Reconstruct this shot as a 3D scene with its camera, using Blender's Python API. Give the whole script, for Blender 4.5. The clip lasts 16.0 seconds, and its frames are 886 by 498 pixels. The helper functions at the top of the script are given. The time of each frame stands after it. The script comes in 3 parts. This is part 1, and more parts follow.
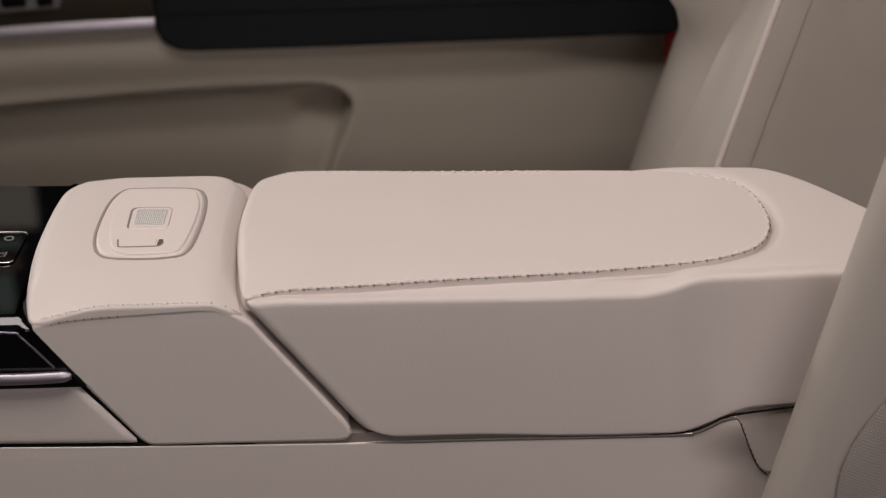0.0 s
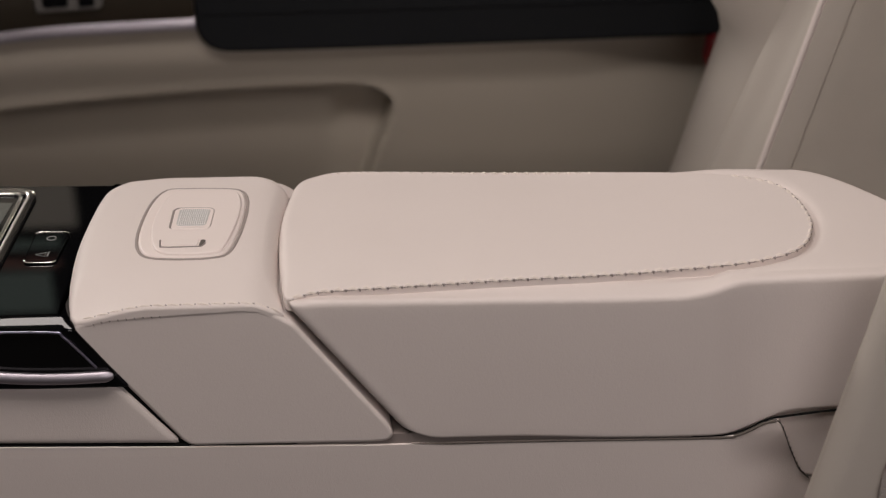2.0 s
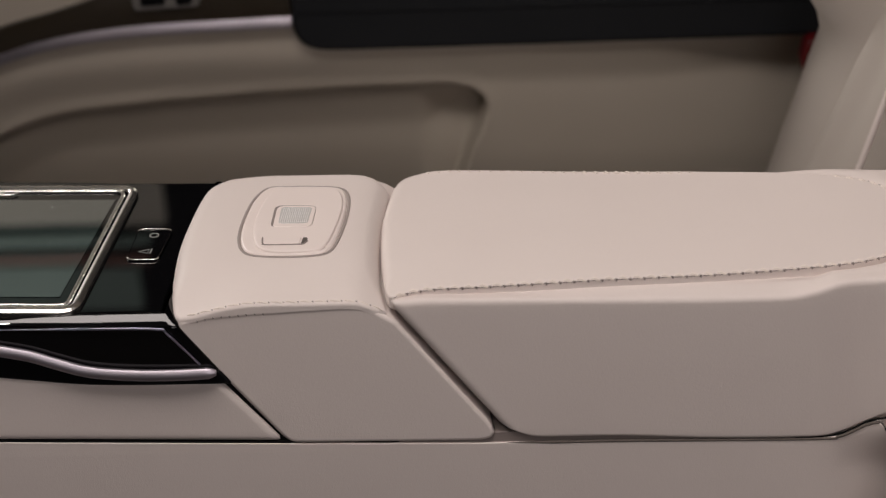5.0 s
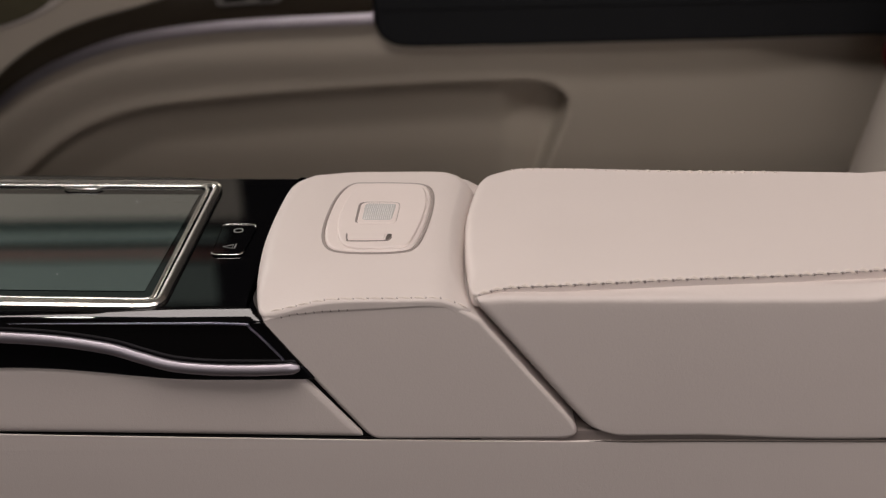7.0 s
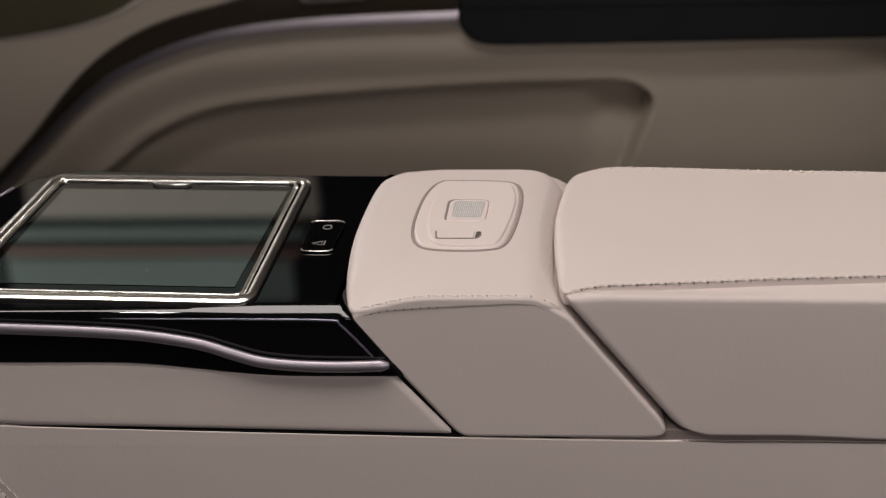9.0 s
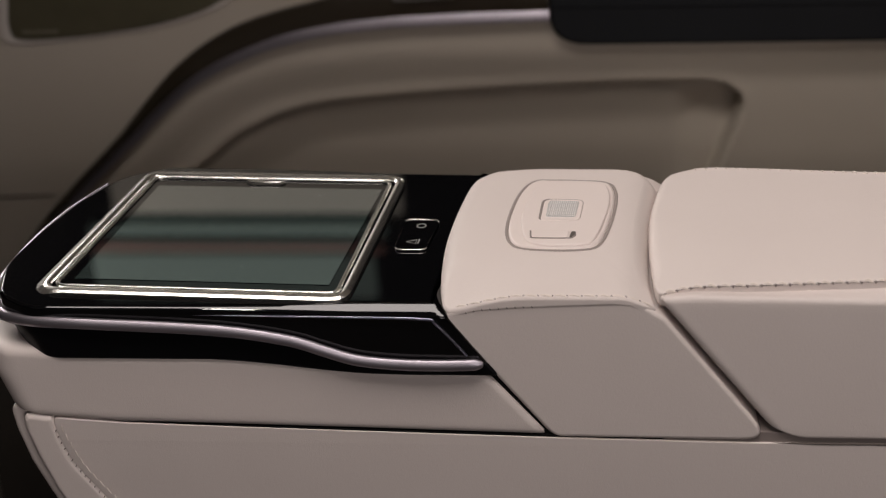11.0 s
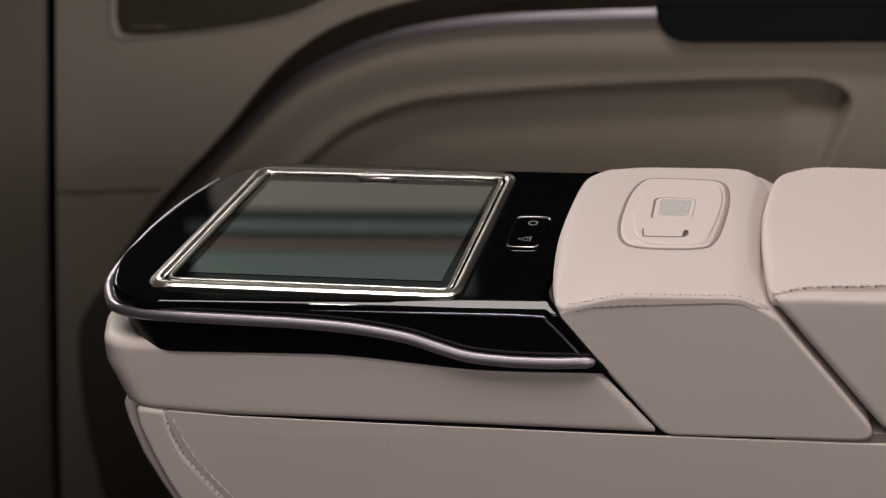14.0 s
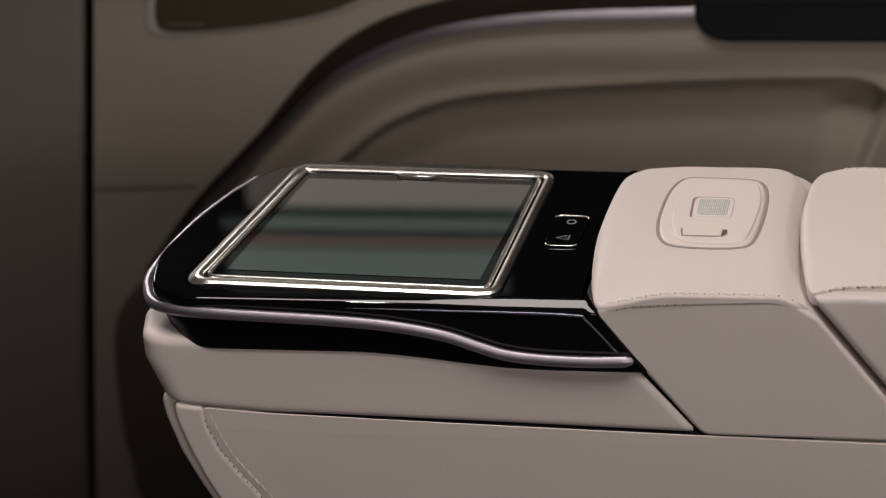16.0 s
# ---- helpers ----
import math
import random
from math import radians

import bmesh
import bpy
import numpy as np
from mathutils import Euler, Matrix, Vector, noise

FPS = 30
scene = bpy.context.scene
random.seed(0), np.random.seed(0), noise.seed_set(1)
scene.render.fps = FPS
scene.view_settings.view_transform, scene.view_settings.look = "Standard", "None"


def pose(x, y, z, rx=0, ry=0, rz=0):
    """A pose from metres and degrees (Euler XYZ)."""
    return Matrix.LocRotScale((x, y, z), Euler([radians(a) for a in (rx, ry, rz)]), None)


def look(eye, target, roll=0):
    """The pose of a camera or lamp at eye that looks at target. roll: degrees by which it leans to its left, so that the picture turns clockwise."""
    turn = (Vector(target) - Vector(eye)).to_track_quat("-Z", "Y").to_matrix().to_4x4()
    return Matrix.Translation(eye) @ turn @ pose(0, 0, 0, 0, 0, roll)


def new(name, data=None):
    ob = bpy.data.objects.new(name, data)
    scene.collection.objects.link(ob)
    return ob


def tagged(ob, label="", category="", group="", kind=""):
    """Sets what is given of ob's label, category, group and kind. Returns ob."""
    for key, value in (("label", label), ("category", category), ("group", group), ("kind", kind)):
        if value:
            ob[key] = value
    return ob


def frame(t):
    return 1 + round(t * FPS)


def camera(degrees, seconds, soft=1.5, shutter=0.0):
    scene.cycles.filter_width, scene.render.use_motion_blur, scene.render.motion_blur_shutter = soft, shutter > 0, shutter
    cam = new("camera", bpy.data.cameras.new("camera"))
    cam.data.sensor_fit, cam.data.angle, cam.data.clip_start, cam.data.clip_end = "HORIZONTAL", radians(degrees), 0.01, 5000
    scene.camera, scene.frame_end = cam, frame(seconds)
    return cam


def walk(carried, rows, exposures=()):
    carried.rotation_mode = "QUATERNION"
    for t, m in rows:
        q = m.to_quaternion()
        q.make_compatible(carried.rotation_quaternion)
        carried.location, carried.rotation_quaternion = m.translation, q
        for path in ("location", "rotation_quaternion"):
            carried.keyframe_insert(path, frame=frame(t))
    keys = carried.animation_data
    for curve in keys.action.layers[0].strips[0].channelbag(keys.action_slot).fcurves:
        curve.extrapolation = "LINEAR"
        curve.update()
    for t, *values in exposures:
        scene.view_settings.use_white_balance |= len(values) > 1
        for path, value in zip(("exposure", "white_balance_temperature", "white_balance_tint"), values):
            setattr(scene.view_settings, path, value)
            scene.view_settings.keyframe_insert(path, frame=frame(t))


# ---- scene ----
cam = camera(20.0, 16.0, soft=1.2)
cam.data.dof.use_dof, cam.data.dof.focus_distance, cam.data.dof.aperture_fstop = True, 1.66, 6.0
PATH = [
    (0, (0.153, -1.391, 0.835), (0.118, 0.394, -0.066), -2.3),
    (0.5, (0.153, -1.391, 0.836), (0.113, 0.394, -0.065), -2.3),
    (1, (0.151, -1.392, 0.837), (0.104, 0.393, -0.064), -2.4),
    (1.5, (0.151, -1.393, 0.837), (0.095, 0.392, -0.063), -2.4),
    (2, (0.148, -1.391, 0.836), (0.086, 0.394, -0.064), -2.5),
    (2.5, (0.146, -1.391, 0.837), (0.077, 0.393, -0.064), -2.5),
    (3, (0.142, -1.392, 0.836), (0.066, 0.393, -0.063), -2.6),
    (3.5, (0.141, -1.393, 0.837), (0.053, 0.391, -0.062), -2.6),
    (4, (0.138, -1.393, 0.838), (0.04, 0.391, -0.062), -2.8),
    (6.5, (0.12, -1.392, 0.836), (-0.04, 0.389, -0.06), -3.2),
    (7, (0.118, -1.393, 0.838), (-0.055, 0.386, -0.06), -3.3),
    (7.5, (0.113, -1.394, 0.838), (-0.072, 0.384, -0.059), -3.3),
    (8, (0.109, -1.392, 0.836), (-0.088, 0.386, -0.059), -3.4),
    (8.5, (0.105, -1.393, 0.836), (-0.105, 0.384, -0.059), -3.5),
    (11, (0.087, -1.394, 0.838), (-0.194, 0.373, -0.055), -4.0),
    (11.5, (0.083, -1.395, 0.838), (-0.211, 0.371, -0.055), -4.0),
    (12, (0.081, -1.395, 0.837), (-0.226, 0.369, -0.054), -4.1),
    (12.5, (0.076, -1.395, 0.838), (-0.242, 0.366, -0.053), -4.2),
    (13, (0.074, -1.396, 0.839), (-0.255, 0.364, -0.052), -4.3),
    (13.5, (0.071, -1.396, 0.838), (-0.268, 0.362, -0.052), -4.3),
    (14, (0.069, -1.398, 0.839), (-0.278, 0.359, -0.051), -4.4),
    (14.5, (0.066, -1.399, 0.84), (-0.288, 0.356, -0.05), -4.4),
    (15, (0.066, -1.398, 0.839), (-0.298, 0.356, -0.05), -4.5),
    (15.5, (0.064, -1.399, 0.84), (-0.304, 0.354, -0.05), -4.5),
    (16, (0.064, -1.399, 0.84), (-0.307, 0.353, -0.05), -4.5),
]
walk(cam, [(t, look(eye, target, roll)) for t, eye, target, roll in PATH])

# ---- world and lamps ----
world = bpy.data.worlds.new("studio")
scene.world = world
world.use_nodes = True
world.node_tree.nodes["Background"].inputs[0].default_value = (0.80, 0.72, 0.66, 1)
world.node_tree.nodes["Background"].inputs[1].default_value = 0.06


def area_lamp(name, eye, target, sx, sy, power, colour):
    data = bpy.data.lights.new(name, "AREA")
    data.shape, data.size, data.size_y, data.energy, data.color = "RECTANGLE", sx, sy, power, colour
    ob = new(name, data)
    ob.matrix_world = look(eye, target)
    return ob


area_lamp("softbox_overhead", (-0.16, -0.48, 1.72), (-0.09, 0.06, 0.0), 1.5, 0.55, 23.8, (1.0, 0.905, 0.865))
area_lamp("softbox_front", (0.95, -2.42, 0.92), (0.0, 0.1, 0.0), 1.4, 0.6, 12.4, (1.0, 0.905, 0.90))
area_lamp("rim_light", (-1.30, 1.38, 0.92), (-0.30, 0.10, 0.08), 0.5, 0.3, 16, (1.0, 0.93, 0.88))
area_lamp("panel_lamp", (0.0, 1.05, 2.4), (0.0, 1.5, 0.6), 1.6, 0.3, 38, (1.0, 0.95, 0.9))

area_lamp("spotlight", (-0.66, -0.92, 1.9), (-0.28, 0.1, 0.1), 0.07, 0.07, 2.2, (1.0, 0.93, 0.84))

# ---- materials ----


def material(name, colour, rough=0.5, metal=0.0, coat=0.0, spec=0.5):
    m = bpy.data.materials.new(name)
    m.use_nodes = True
    b = m.node_tree.nodes["Principled BSDF"]
    b.inputs["Base Color"].default_value = (*colour, 1)
    b.inputs["Roughness"].default_value = rough
    b.inputs["Metallic"].default_value = metal
    b.inputs["Coat Weight"].default_value = coat
    b.inputs["Coat Roughness"].default_value = 0.03
    b.inputs["Specular IOR Level"].default_value = spec
    return m


def link(m, a, an, b, bn):
    m.node_tree.links.new(a.outputs[an], b.inputs[bn])


def node(m, kind, **values):
    n = m.node_tree.nodes.new(kind)
    for key, value in values.items():
        n.inputs[key.replace("_", " ")].default_value = value
    return n


def vary(m, colour, other, scale, detail=4.0):
    """Two tones mixed by a broad noise."""
    b = m.node_tree.nodes["Principled BSDF"]
    co = node(m, "ShaderNodeTexCoord")
    nz = node(m, "ShaderNodeTexNoise", Scale=scale, Detail=detail)
    mix = m.node_tree.nodes.new("ShaderNodeMix")
    mix.data_type = "RGBA"
    mix.inputs[6].default_value, mix.inputs[7].default_value = (*colour, 1), (*other, 1)
    link(m, co, "Object", nz, "Vector")
    m.node_tree.links.new(nz.outputs["Fac"], mix.inputs[0])
    m.node_tree.links.new(mix.outputs[2], b.inputs["Base Color"])
    return co


def leather(name, colour, other, grain=1250.0, depth=0.00012, rough=0.55):
    m = material(name, colour, rough, spec=0.35)
    co = vary(m, colour, other, 14.0)
    b = m.node_tree.nodes["Principled BSDF"]
    v = node(m, "ShaderNodeTexVoronoi", Scale=grain)
    v.feature = "SMOOTH_F1"
    n1 = node(m, "ShaderNodeTexNoise", Scale=grain * 0.35, Detail=3.0)
    n2 = node(m, "ShaderNodeTexNoise", Scale=38.0, Detail=2.0)
    add = m.node_tree.nodes.new("ShaderNodeMath")
    add.operation = "MULTIPLY_ADD"
    add.inputs[1].default_value = 0.8
    bump = node(m, "ShaderNodeBump", Strength=0.8, Distance=depth)
    wave = node(m, "ShaderNodeBump", Strength=0.3, Distance=0.0006)
    for n in (v, n1, n2):
        link(m, co, "Object", n, "Vector")
    link(m, v, "Distance", add, 0)
    link(m, n1, "Fac", add, 2)
    link(m, add, 0, bump, "Height")
    link(m, n2, "Fac", wave, "Height")
    link(m, wave, "Normal", bump, "Normal")
    link(m, bump, "Normal", b, "Normal")
    ramp = node(m, "ShaderNodeMapRange", To_Min=rough - 0.07, To_Max=rough + 0.08)
    link(m, n1, "Fac", ramp, "Value")
    link(m, ramp, "Result", b, "Roughness")
    return m


def knit(name, colour, other, fine=1.0, depth=0.0005):
    m = material(name, colour, 0.85, spec=0.2)
    co = vary(m, colour, other, 30.0)
    b = m.node_tree.nodes["Principled BSDF"]
    mp = node(m, "ShaderNodeMapping")
    mp.inputs["Rotation"].default_value = (0, radians(-20), 0)
    w1 = node(m, "ShaderNodeTexWave", Scale=125.0 * fine, Distortion=1.2)
    w1.bands_direction = "X"
    w2 = node(m, "ShaderNodeTexWave", Scale=100.0 * fine, Distortion=1.5)
    w2.bands_direction = "Z"
    mul = m.node_tree.nodes.new("ShaderNodeMath")
    mul.operation = "MULTIPLY"
    bump = node(m, "ShaderNodeBump", Strength=1.0, Distance=depth)
    link(m, co, "Object", mp, "Vector")
    link(m, mp, "Vector", w1, "Vector")
    link(m, mp, "Vector", w2, "Vector")
    link(m, w1, "Fac", mul, 0)
    link(m, w2, "Fac", mul, 1)
    link(m, mul, 0, bump, "Height")
    link(m, bump, "Normal", b, "Normal")
    return m


def smudged(m, low, high, scale=25.0):
    """Uneven gloss from handling."""
    b = m.node_tree.nodes["Principled BSDF"]
    co = node(m, "ShaderNodeTexCoord")
    n = node(m, "ShaderNodeTexNoise", Scale=scale, Detail=5.0)
    ramp = node(m, "ShaderNodeMapRange", To_Min=low, To_Max=high)
    link(m, co, "Object", n, "Vector")
    link(m, n, "Fac", ramp, "Value")
    link(m, ramp, "Result", b, "Roughness")
    return m


IVORY = leather("ivory_leather", (0.70, 0.625, 0.59), (0.67, 0.595, 0.56))
SEAT = leather("seat_leather", (0.435, 0.392, 0.348), (0.41, 0.367, 0.325))
SEAT_KNIT = knit("seat_knit", (0.46, 0.41, 0.375), (0.40, 0.355, 0.325), 1.5, 0.0010)
FINE_KNIT = knit("fine_seat_knit", (0.45, 0.405, 0.355), (0.40, 0.358, 0.312), 1.6, 0.0004)
DOOR_SKIN = leather("door_skin", (0.485, 0.434, 0.365), (0.46, 0.41, 0.34), grain=900.0)
PILLAR = leather("pillar_trim_skin", (0.335, 0.296, 0.25), (0.31, 0.274, 0.23), grain=900.0)
PLATE = smudged(material("ivory_plastic", (0.77, 0.68, 0.64), 0.4), 0.36, 0.48)
LENS = smudged(material("ribbed_lens", (0.60, 0.58, 0.565), 0.2, coat=0.5), 0.15, 0.3)
RIB = smudged(material("lens_rib", (0.78, 0.76, 0.74), 0.2), 0.15, 0.3)
THREAD = material("ivory_thread", (0.74, 0.66, 0.60), 0.7)
BLACK = smudged(material("piano_black", (0.0015, 0.0015, 0.002), 0.06, spec=0.5), 0.015, 0.04)
SATIN_BLACK = smudged(material("satin_black", (0.004, 0.004, 0.005), 0.4, spec=0.12), 0.3, 0.5)
GAP = material("gap_shade", (0.005, 0.005, 0.005), 0.9, spec=0.1)
CHROME = smudged(material("polished_chrome", (0.84, 0.82, 0.78), 0.26, 1.0), 0.22, 0.29)
SATIN = smudged(material("satin_chrome", (0.52, 0.48, 0.53), 0.48, 1.0), 0.44, 0.52)
DOOR_CHROME = smudged(material("door_satin_chrome", (0.42, 0.39, 0.43), 0.42, 1.0), 0.38, 0.5)
SCREEN_IOR = 1.9
SCREEN = smudged(material("screen_glass", (0.024, 0.035, 0.033), 0.07, 0.0, spec=1.0), 0.008, 0.016, 8.0)
SCREEN.node_tree.nodes["Principled BSDF"].inputs["IOR"].default_value = SCREEN_IOR
WOOD = material("dark_walnut", (0.030, 0.023, 0.015), 0.3, coat=0.6)
OLIVE = material("olive_lining", (0.055, 0.046, 0.030), 0.35)
vary(OLIVE, (0.04, 0.036, 0.022), (0.13, 0.115, 0.07), 18.0)
RIM = smudged(material("taupe_rim", (0.60, 0.55, 0.50), 0.4), 0.35, 0.5)
SWITCH = smudged(material("switch_grey", (0.17, 0.16, 0.15), 0.4), 0.35, 0.5)
BADGE = smudged(material("dull_badge", (0.16, 0.14, 0.10), 0.4), 0.35, 0.5)
DOOR_BLACK = leather("door_black_leather", (0.014, 0.015, 0.017), (0.019, 0.020, 0.022), grain=900.0, rough=0.55)
DOOR_BLACK.node_tree.nodes["Principled BSDF"].inputs["Specular IOR Level"].default_value = 0.12
RED = material("red_reflector", (0.11, 0.004, 0.006), 0.4)
SOFT_SHADE = smudged(material("taupe_gasket", (0.40, 0.35, 0.325), 0.6), 0.55, 0.7)
SHADE = smudged(material("recess_shade", (0.24, 0.20, 0.185), 0.6), 0.55, 0.7)
GROOVE = smudged(material("groove_shade", (0.30, 0.255, 0.235), 0.6), 0.55, 0.7)
LILAC = smudged(material("dark_anodised", (0.36, 0.35, 0.45), 0.3, 1.0), 0.25, 0.35)
SEAM_SHADE = smudged(material("dark_seam_shade", (0.10, 0.083, 0.072), 0.8), 0.75, 0.85)
KICK = smudged(material("dark_lower_door", (0.12, 0.105, 0.088), 0.95), 0.9, 1.0)
MARK = material("icon_white", (0.22, 0.22, 0.21), 0.5)
CARPET = smudged(material("floor_carpet", (0.05, 0.044, 0.04), 0.95), 0.9, 1.0)
ROOF = smudged(material("headliner_cloth", (0.60, 0.55, 0.51), 0.9), 0.85, 0.95)
WALL = smudged(material("dark_wall_paint", (0.014, 0.0135, 0.013), 0.8, spec=0.0), 0.75, 0.85)

# ---- shape tools ----


def smoothstep(a, b, x):
    k = np.clip((x - a) / (b - a), 0, 1)
    return k * k * (3 - 2 * k)


def curve_points(pts, n=12, closed=False):
    """Catmull-Rom through a few points, in two or three dimensions."""
    p = [np.array(q, float) for q in pts]
    m, out = len(p), []
    for i in range(m if closed else m - 1):
        a, b, c, d = ((p[(i - 1) % m], p[i], p[(i + 1) % m], p[(i + 2) % m]) if closed
                      else (p[max(i - 1, 0)], p[i], p[i + 1], p[min(i + 2, m - 1)]))
        for k in range(n):
            u = k / n
            out.append(0.5 * (2 * b + (c - a) * u + (2 * a - 5 * b + 4 * c - d) * u * u + (3 * b - a - 3 * c + d) * u ** 3))
    if not closed:
        out.append(p[-1])
    return out


def even(pts, step, closed=False):
    """The same line with points a step apart."""
    p = [np.array(q, float) for q in pts]
    if closed:
        p.append(p[0])
    s = np.concatenate([[0], np.cumsum([np.linalg.norm(b - a) for a, b in zip(p, p[1:])])])
    n = max(int(s[-1] / step), 2)
    u = np.linspace(0, s[-1], n + 1)[: n if closed else n + 1]
    arr = np.array(p)
    return [np.array([np.interp(v, s, arr[:, k]) for k in range(arr.shape[1])]) for v in u]


def fillet(pts, radii, n=7):
    """A polygon with its corners rounded."""
    out, m = [], len(pts)
    for i in range(m):
        p, a, b = (np.array(pts[k % m], float) for k in (i, i - 1, i + 1))
        r = radii[i] if isinstance(radii, (list, tuple)) else radii
        ua, ub = (a - p) / np.linalg.norm(a - p), (b - p) / np.linalg.norm(b - p)
        if r <= 0:
            out.append(p)
            continue
        half = math.acos(np.clip(ua @ ub, -1, 1)) / 2
        cut = min(r / math.tan(half), 0.48 * np.linalg.norm(a - p), 0.48 * np.linalg.norm(b - p))
        for k in range(n + 1):
            u = k / n
            out.append((1 - u) ** 2 * (p + ua * cut) + 2 * u * (1 - u) * p + u * u * (p + ub * cut))
    return out


def outward(poly):
    """Unit normals of a closed polygon, pointing out."""
    p = np.array(poly)
    d = np.roll(p, -1, 0) - np.roll(p, 1, 0)
    n = np.stack([d[:, 1], -d[:, 0]], 1)
    n /= np.maximum(np.linalg.norm(n, axis=1), 1e-9)[:, None]
    area = np.sum(p[:, 0] * np.roll(p[:, 1], -1) - np.roll(p[:, 0], -1) * p[:, 1])
    return n if area > 0 else -n


def shell(rings, caps=True):
    """A closed skin over rings of equal length."""
    bm = bmesh.new()
    vs = [[bm.verts.new(v) for v in ring] for ring in rings]
    m = len(rings[0])
    for a, b in zip(vs, vs[1:]):
        for i in range(m):
            bm.faces.new((a[i], a[(i + 1) % m], b[(i + 1) % m], b[i]))
    if caps:
        bm.faces.new(vs[0][::-1])
        bm.faces.new(vs[-1])
    bmesh.ops.recalc_face_normals(bm, faces=bm.faces)
    if bm.calc_volume(signed=True) < 0:
        bmesh.ops.reverse_faces(bm, faces=bm.faces)
    return bm


def prism(profile, y0, y1, r, bow=lambda y: 0.0, steps=10):
    """A solid with an x-z profile, drawn along y, with rounded ends. bow: shift of x along y."""
    p = np.array(even(profile, 0.0025, True))
    n = outward(p)
    stations = [(y0, r)]
    stations += [(y0 + r * (1 - math.sin(a)), r * (1 - math.cos(a))) for a in np.linspace(math.pi / 2, 0, 11)[1:]]
    stations += [(y, 0) for y in np.linspace(y0 + r, y1 - r, steps + 1)[1:]]
    stations += [(y1 - r * (1 - math.sin(a)), r * (1 - math.cos(a))) for a in np.linspace(0, math.pi / 2, 11)[1:]]
    rings = []
    for y, inset in stations:
        q = p - n * inset
        ring = [Vector((a + bow(y), y, b)) for a, b in q]
        rings.append(ring)
    return shell(rings)


def slab(outline, top, bottom, r_top, r_bot, shift=lambda x, y, z: 0.0, inner=8, step=0.004, levels=1, facet=0.0):
    """A cushion: a plan outline with a top z(x, y), a bottom z(x, y) and rounded edges. shift: moves x with height."""
    p = np.array(even(outline, step, True))
    n = outward(p)
    c = p.mean(0)
    rings = []

    def add(q, z):
        rings.append([Vector((a + shift(a, b, h), b, h)) for (a, b), h in zip(q, z)])
    zb = [bottom(a, b) for a, b in p]
    for a in np.linspace(math.pi / 2, 0, 5):
        q = p - n * r_bot * (1 - math.cos(a))
        add(q, [z + r_bot * (1 - math.sin(a)) for z in zb])
    rt = np.array([r_top(*v) for v in p]) if callable(r_top) else np.full(len(p), float(r_top))
    for k in range(1, levels):
        add(p, [z + r_bot + (top(*v) - r - z - r_bot) * k / levels for z, v, r in zip(zb, p, rt)])
    # facet: stretches the rounding where it leans about 40 degrees
    tilt = np.linspace(0, math.pi / 2, 17 if facet else 9)
    mid = (tilt[1:] + tilt[:-1]) / 2
    arc = 1 + facet * np.exp(-((mid - 0.70) / 0.10) ** 2)
    out, down = np.concatenate([[0], np.cumsum(arc * np.cos(mid))]), np.concatenate([[0], np.cumsum(arc * np.sin(mid))])
    down, out = down / out[-1], out / out[-1]
    for o, w in list(zip(out, down))[::-1]:
        q = p - n * (rt * (1 - o))[:, None]
        add(q, [top(*v) - r * w for v, r in zip(q, rt)])
    q = p - n * (rt[:, None] + 0.0012)
    add(q, [top(*v) for v in q])
    base = q
    for k in range(1, inner):
        q = c + (base - c) * (1 - k / inner)
        add(q, [top(*v) for v in q])
    return shell(rings)


def sweep(path, rx, rz, closed=False, up=(0, 0, 1), sides=10, taper=None):
    """A bead of oval section along a line."""
    p = [Vector(q) for q in path]
    m, rings = len(p), []
    for i in range(m):
        d = (p[(i + 1) % m] - p[i - 1]) if closed else (p[min(i + 1, m - 1)] - p[max(i - 1, 0)])
        side = d.cross(Vector(up)).normalized()
        rise = side.cross(d).normalized()
        k = taper(i / (m - 1)) if taper else 1.0
        rings.append([p[i] + side * rx * k * math.cos(a) + rise * rz * k * math.sin(a)
                      for a in np.linspace(0, 2 * math.pi, sides, endpoint=False)])
    if closed:
        rings.append(rings[0])
    bm = shell(rings, not closed)
    if closed:
        bmesh.ops.remove_doubles(bm, verts=bm.verts, dist=1e-6)
    return bm


def dashes(path, pitch, length, radius, skew=0.0, out=(0, 0, 1)):
    """Stitches of thread along a line."""
    bm = bmesh.new()
    pts = even(path, pitch)
    for i, q in enumerate(pts[:-1]):
        a, b = Vector(q), Vector(pts[i + 1])
        d = (b - a).normalized()
        side = d.cross(Vector(out)).normalized()
        d = (d + side * (skew + random.uniform(-0.06, 0.06))).normalized()
        mid, rings = a.lerp(b, 0.5), []
        lift = side.cross(d).normalized()
        for u, s in ((-0.5, 0.35), (-0.38, 0.9), (0, 1.1), (0.38, 0.9), (0.5, 0.35)):
            c = mid + d * length * u + Vector(out) * radius * (0.5 - abs(u) * 1.6)
            rings.append([c + (side * math.cos(t) + lift * math.sin(t)) * radius * s
                          for t in np.linspace(0, 2 * math.pi, 6, endpoint=False)])
        vs = [[bm.verts.new(v) for v in ring] for ring in rings]
        for ra, rb in zip(vs, vs[1:]):
            for k in range(6):
                bm.faces.new((ra[k], ra[(k + 1) % 6], rb[(k + 1) % 6], rb[k]))
        bm.faces.new(vs[0][::-1])
        bm.faces.new(vs[-1])
    bmesh.ops.recalc_face_normals(bm, faces=bm.faces)
    return bm


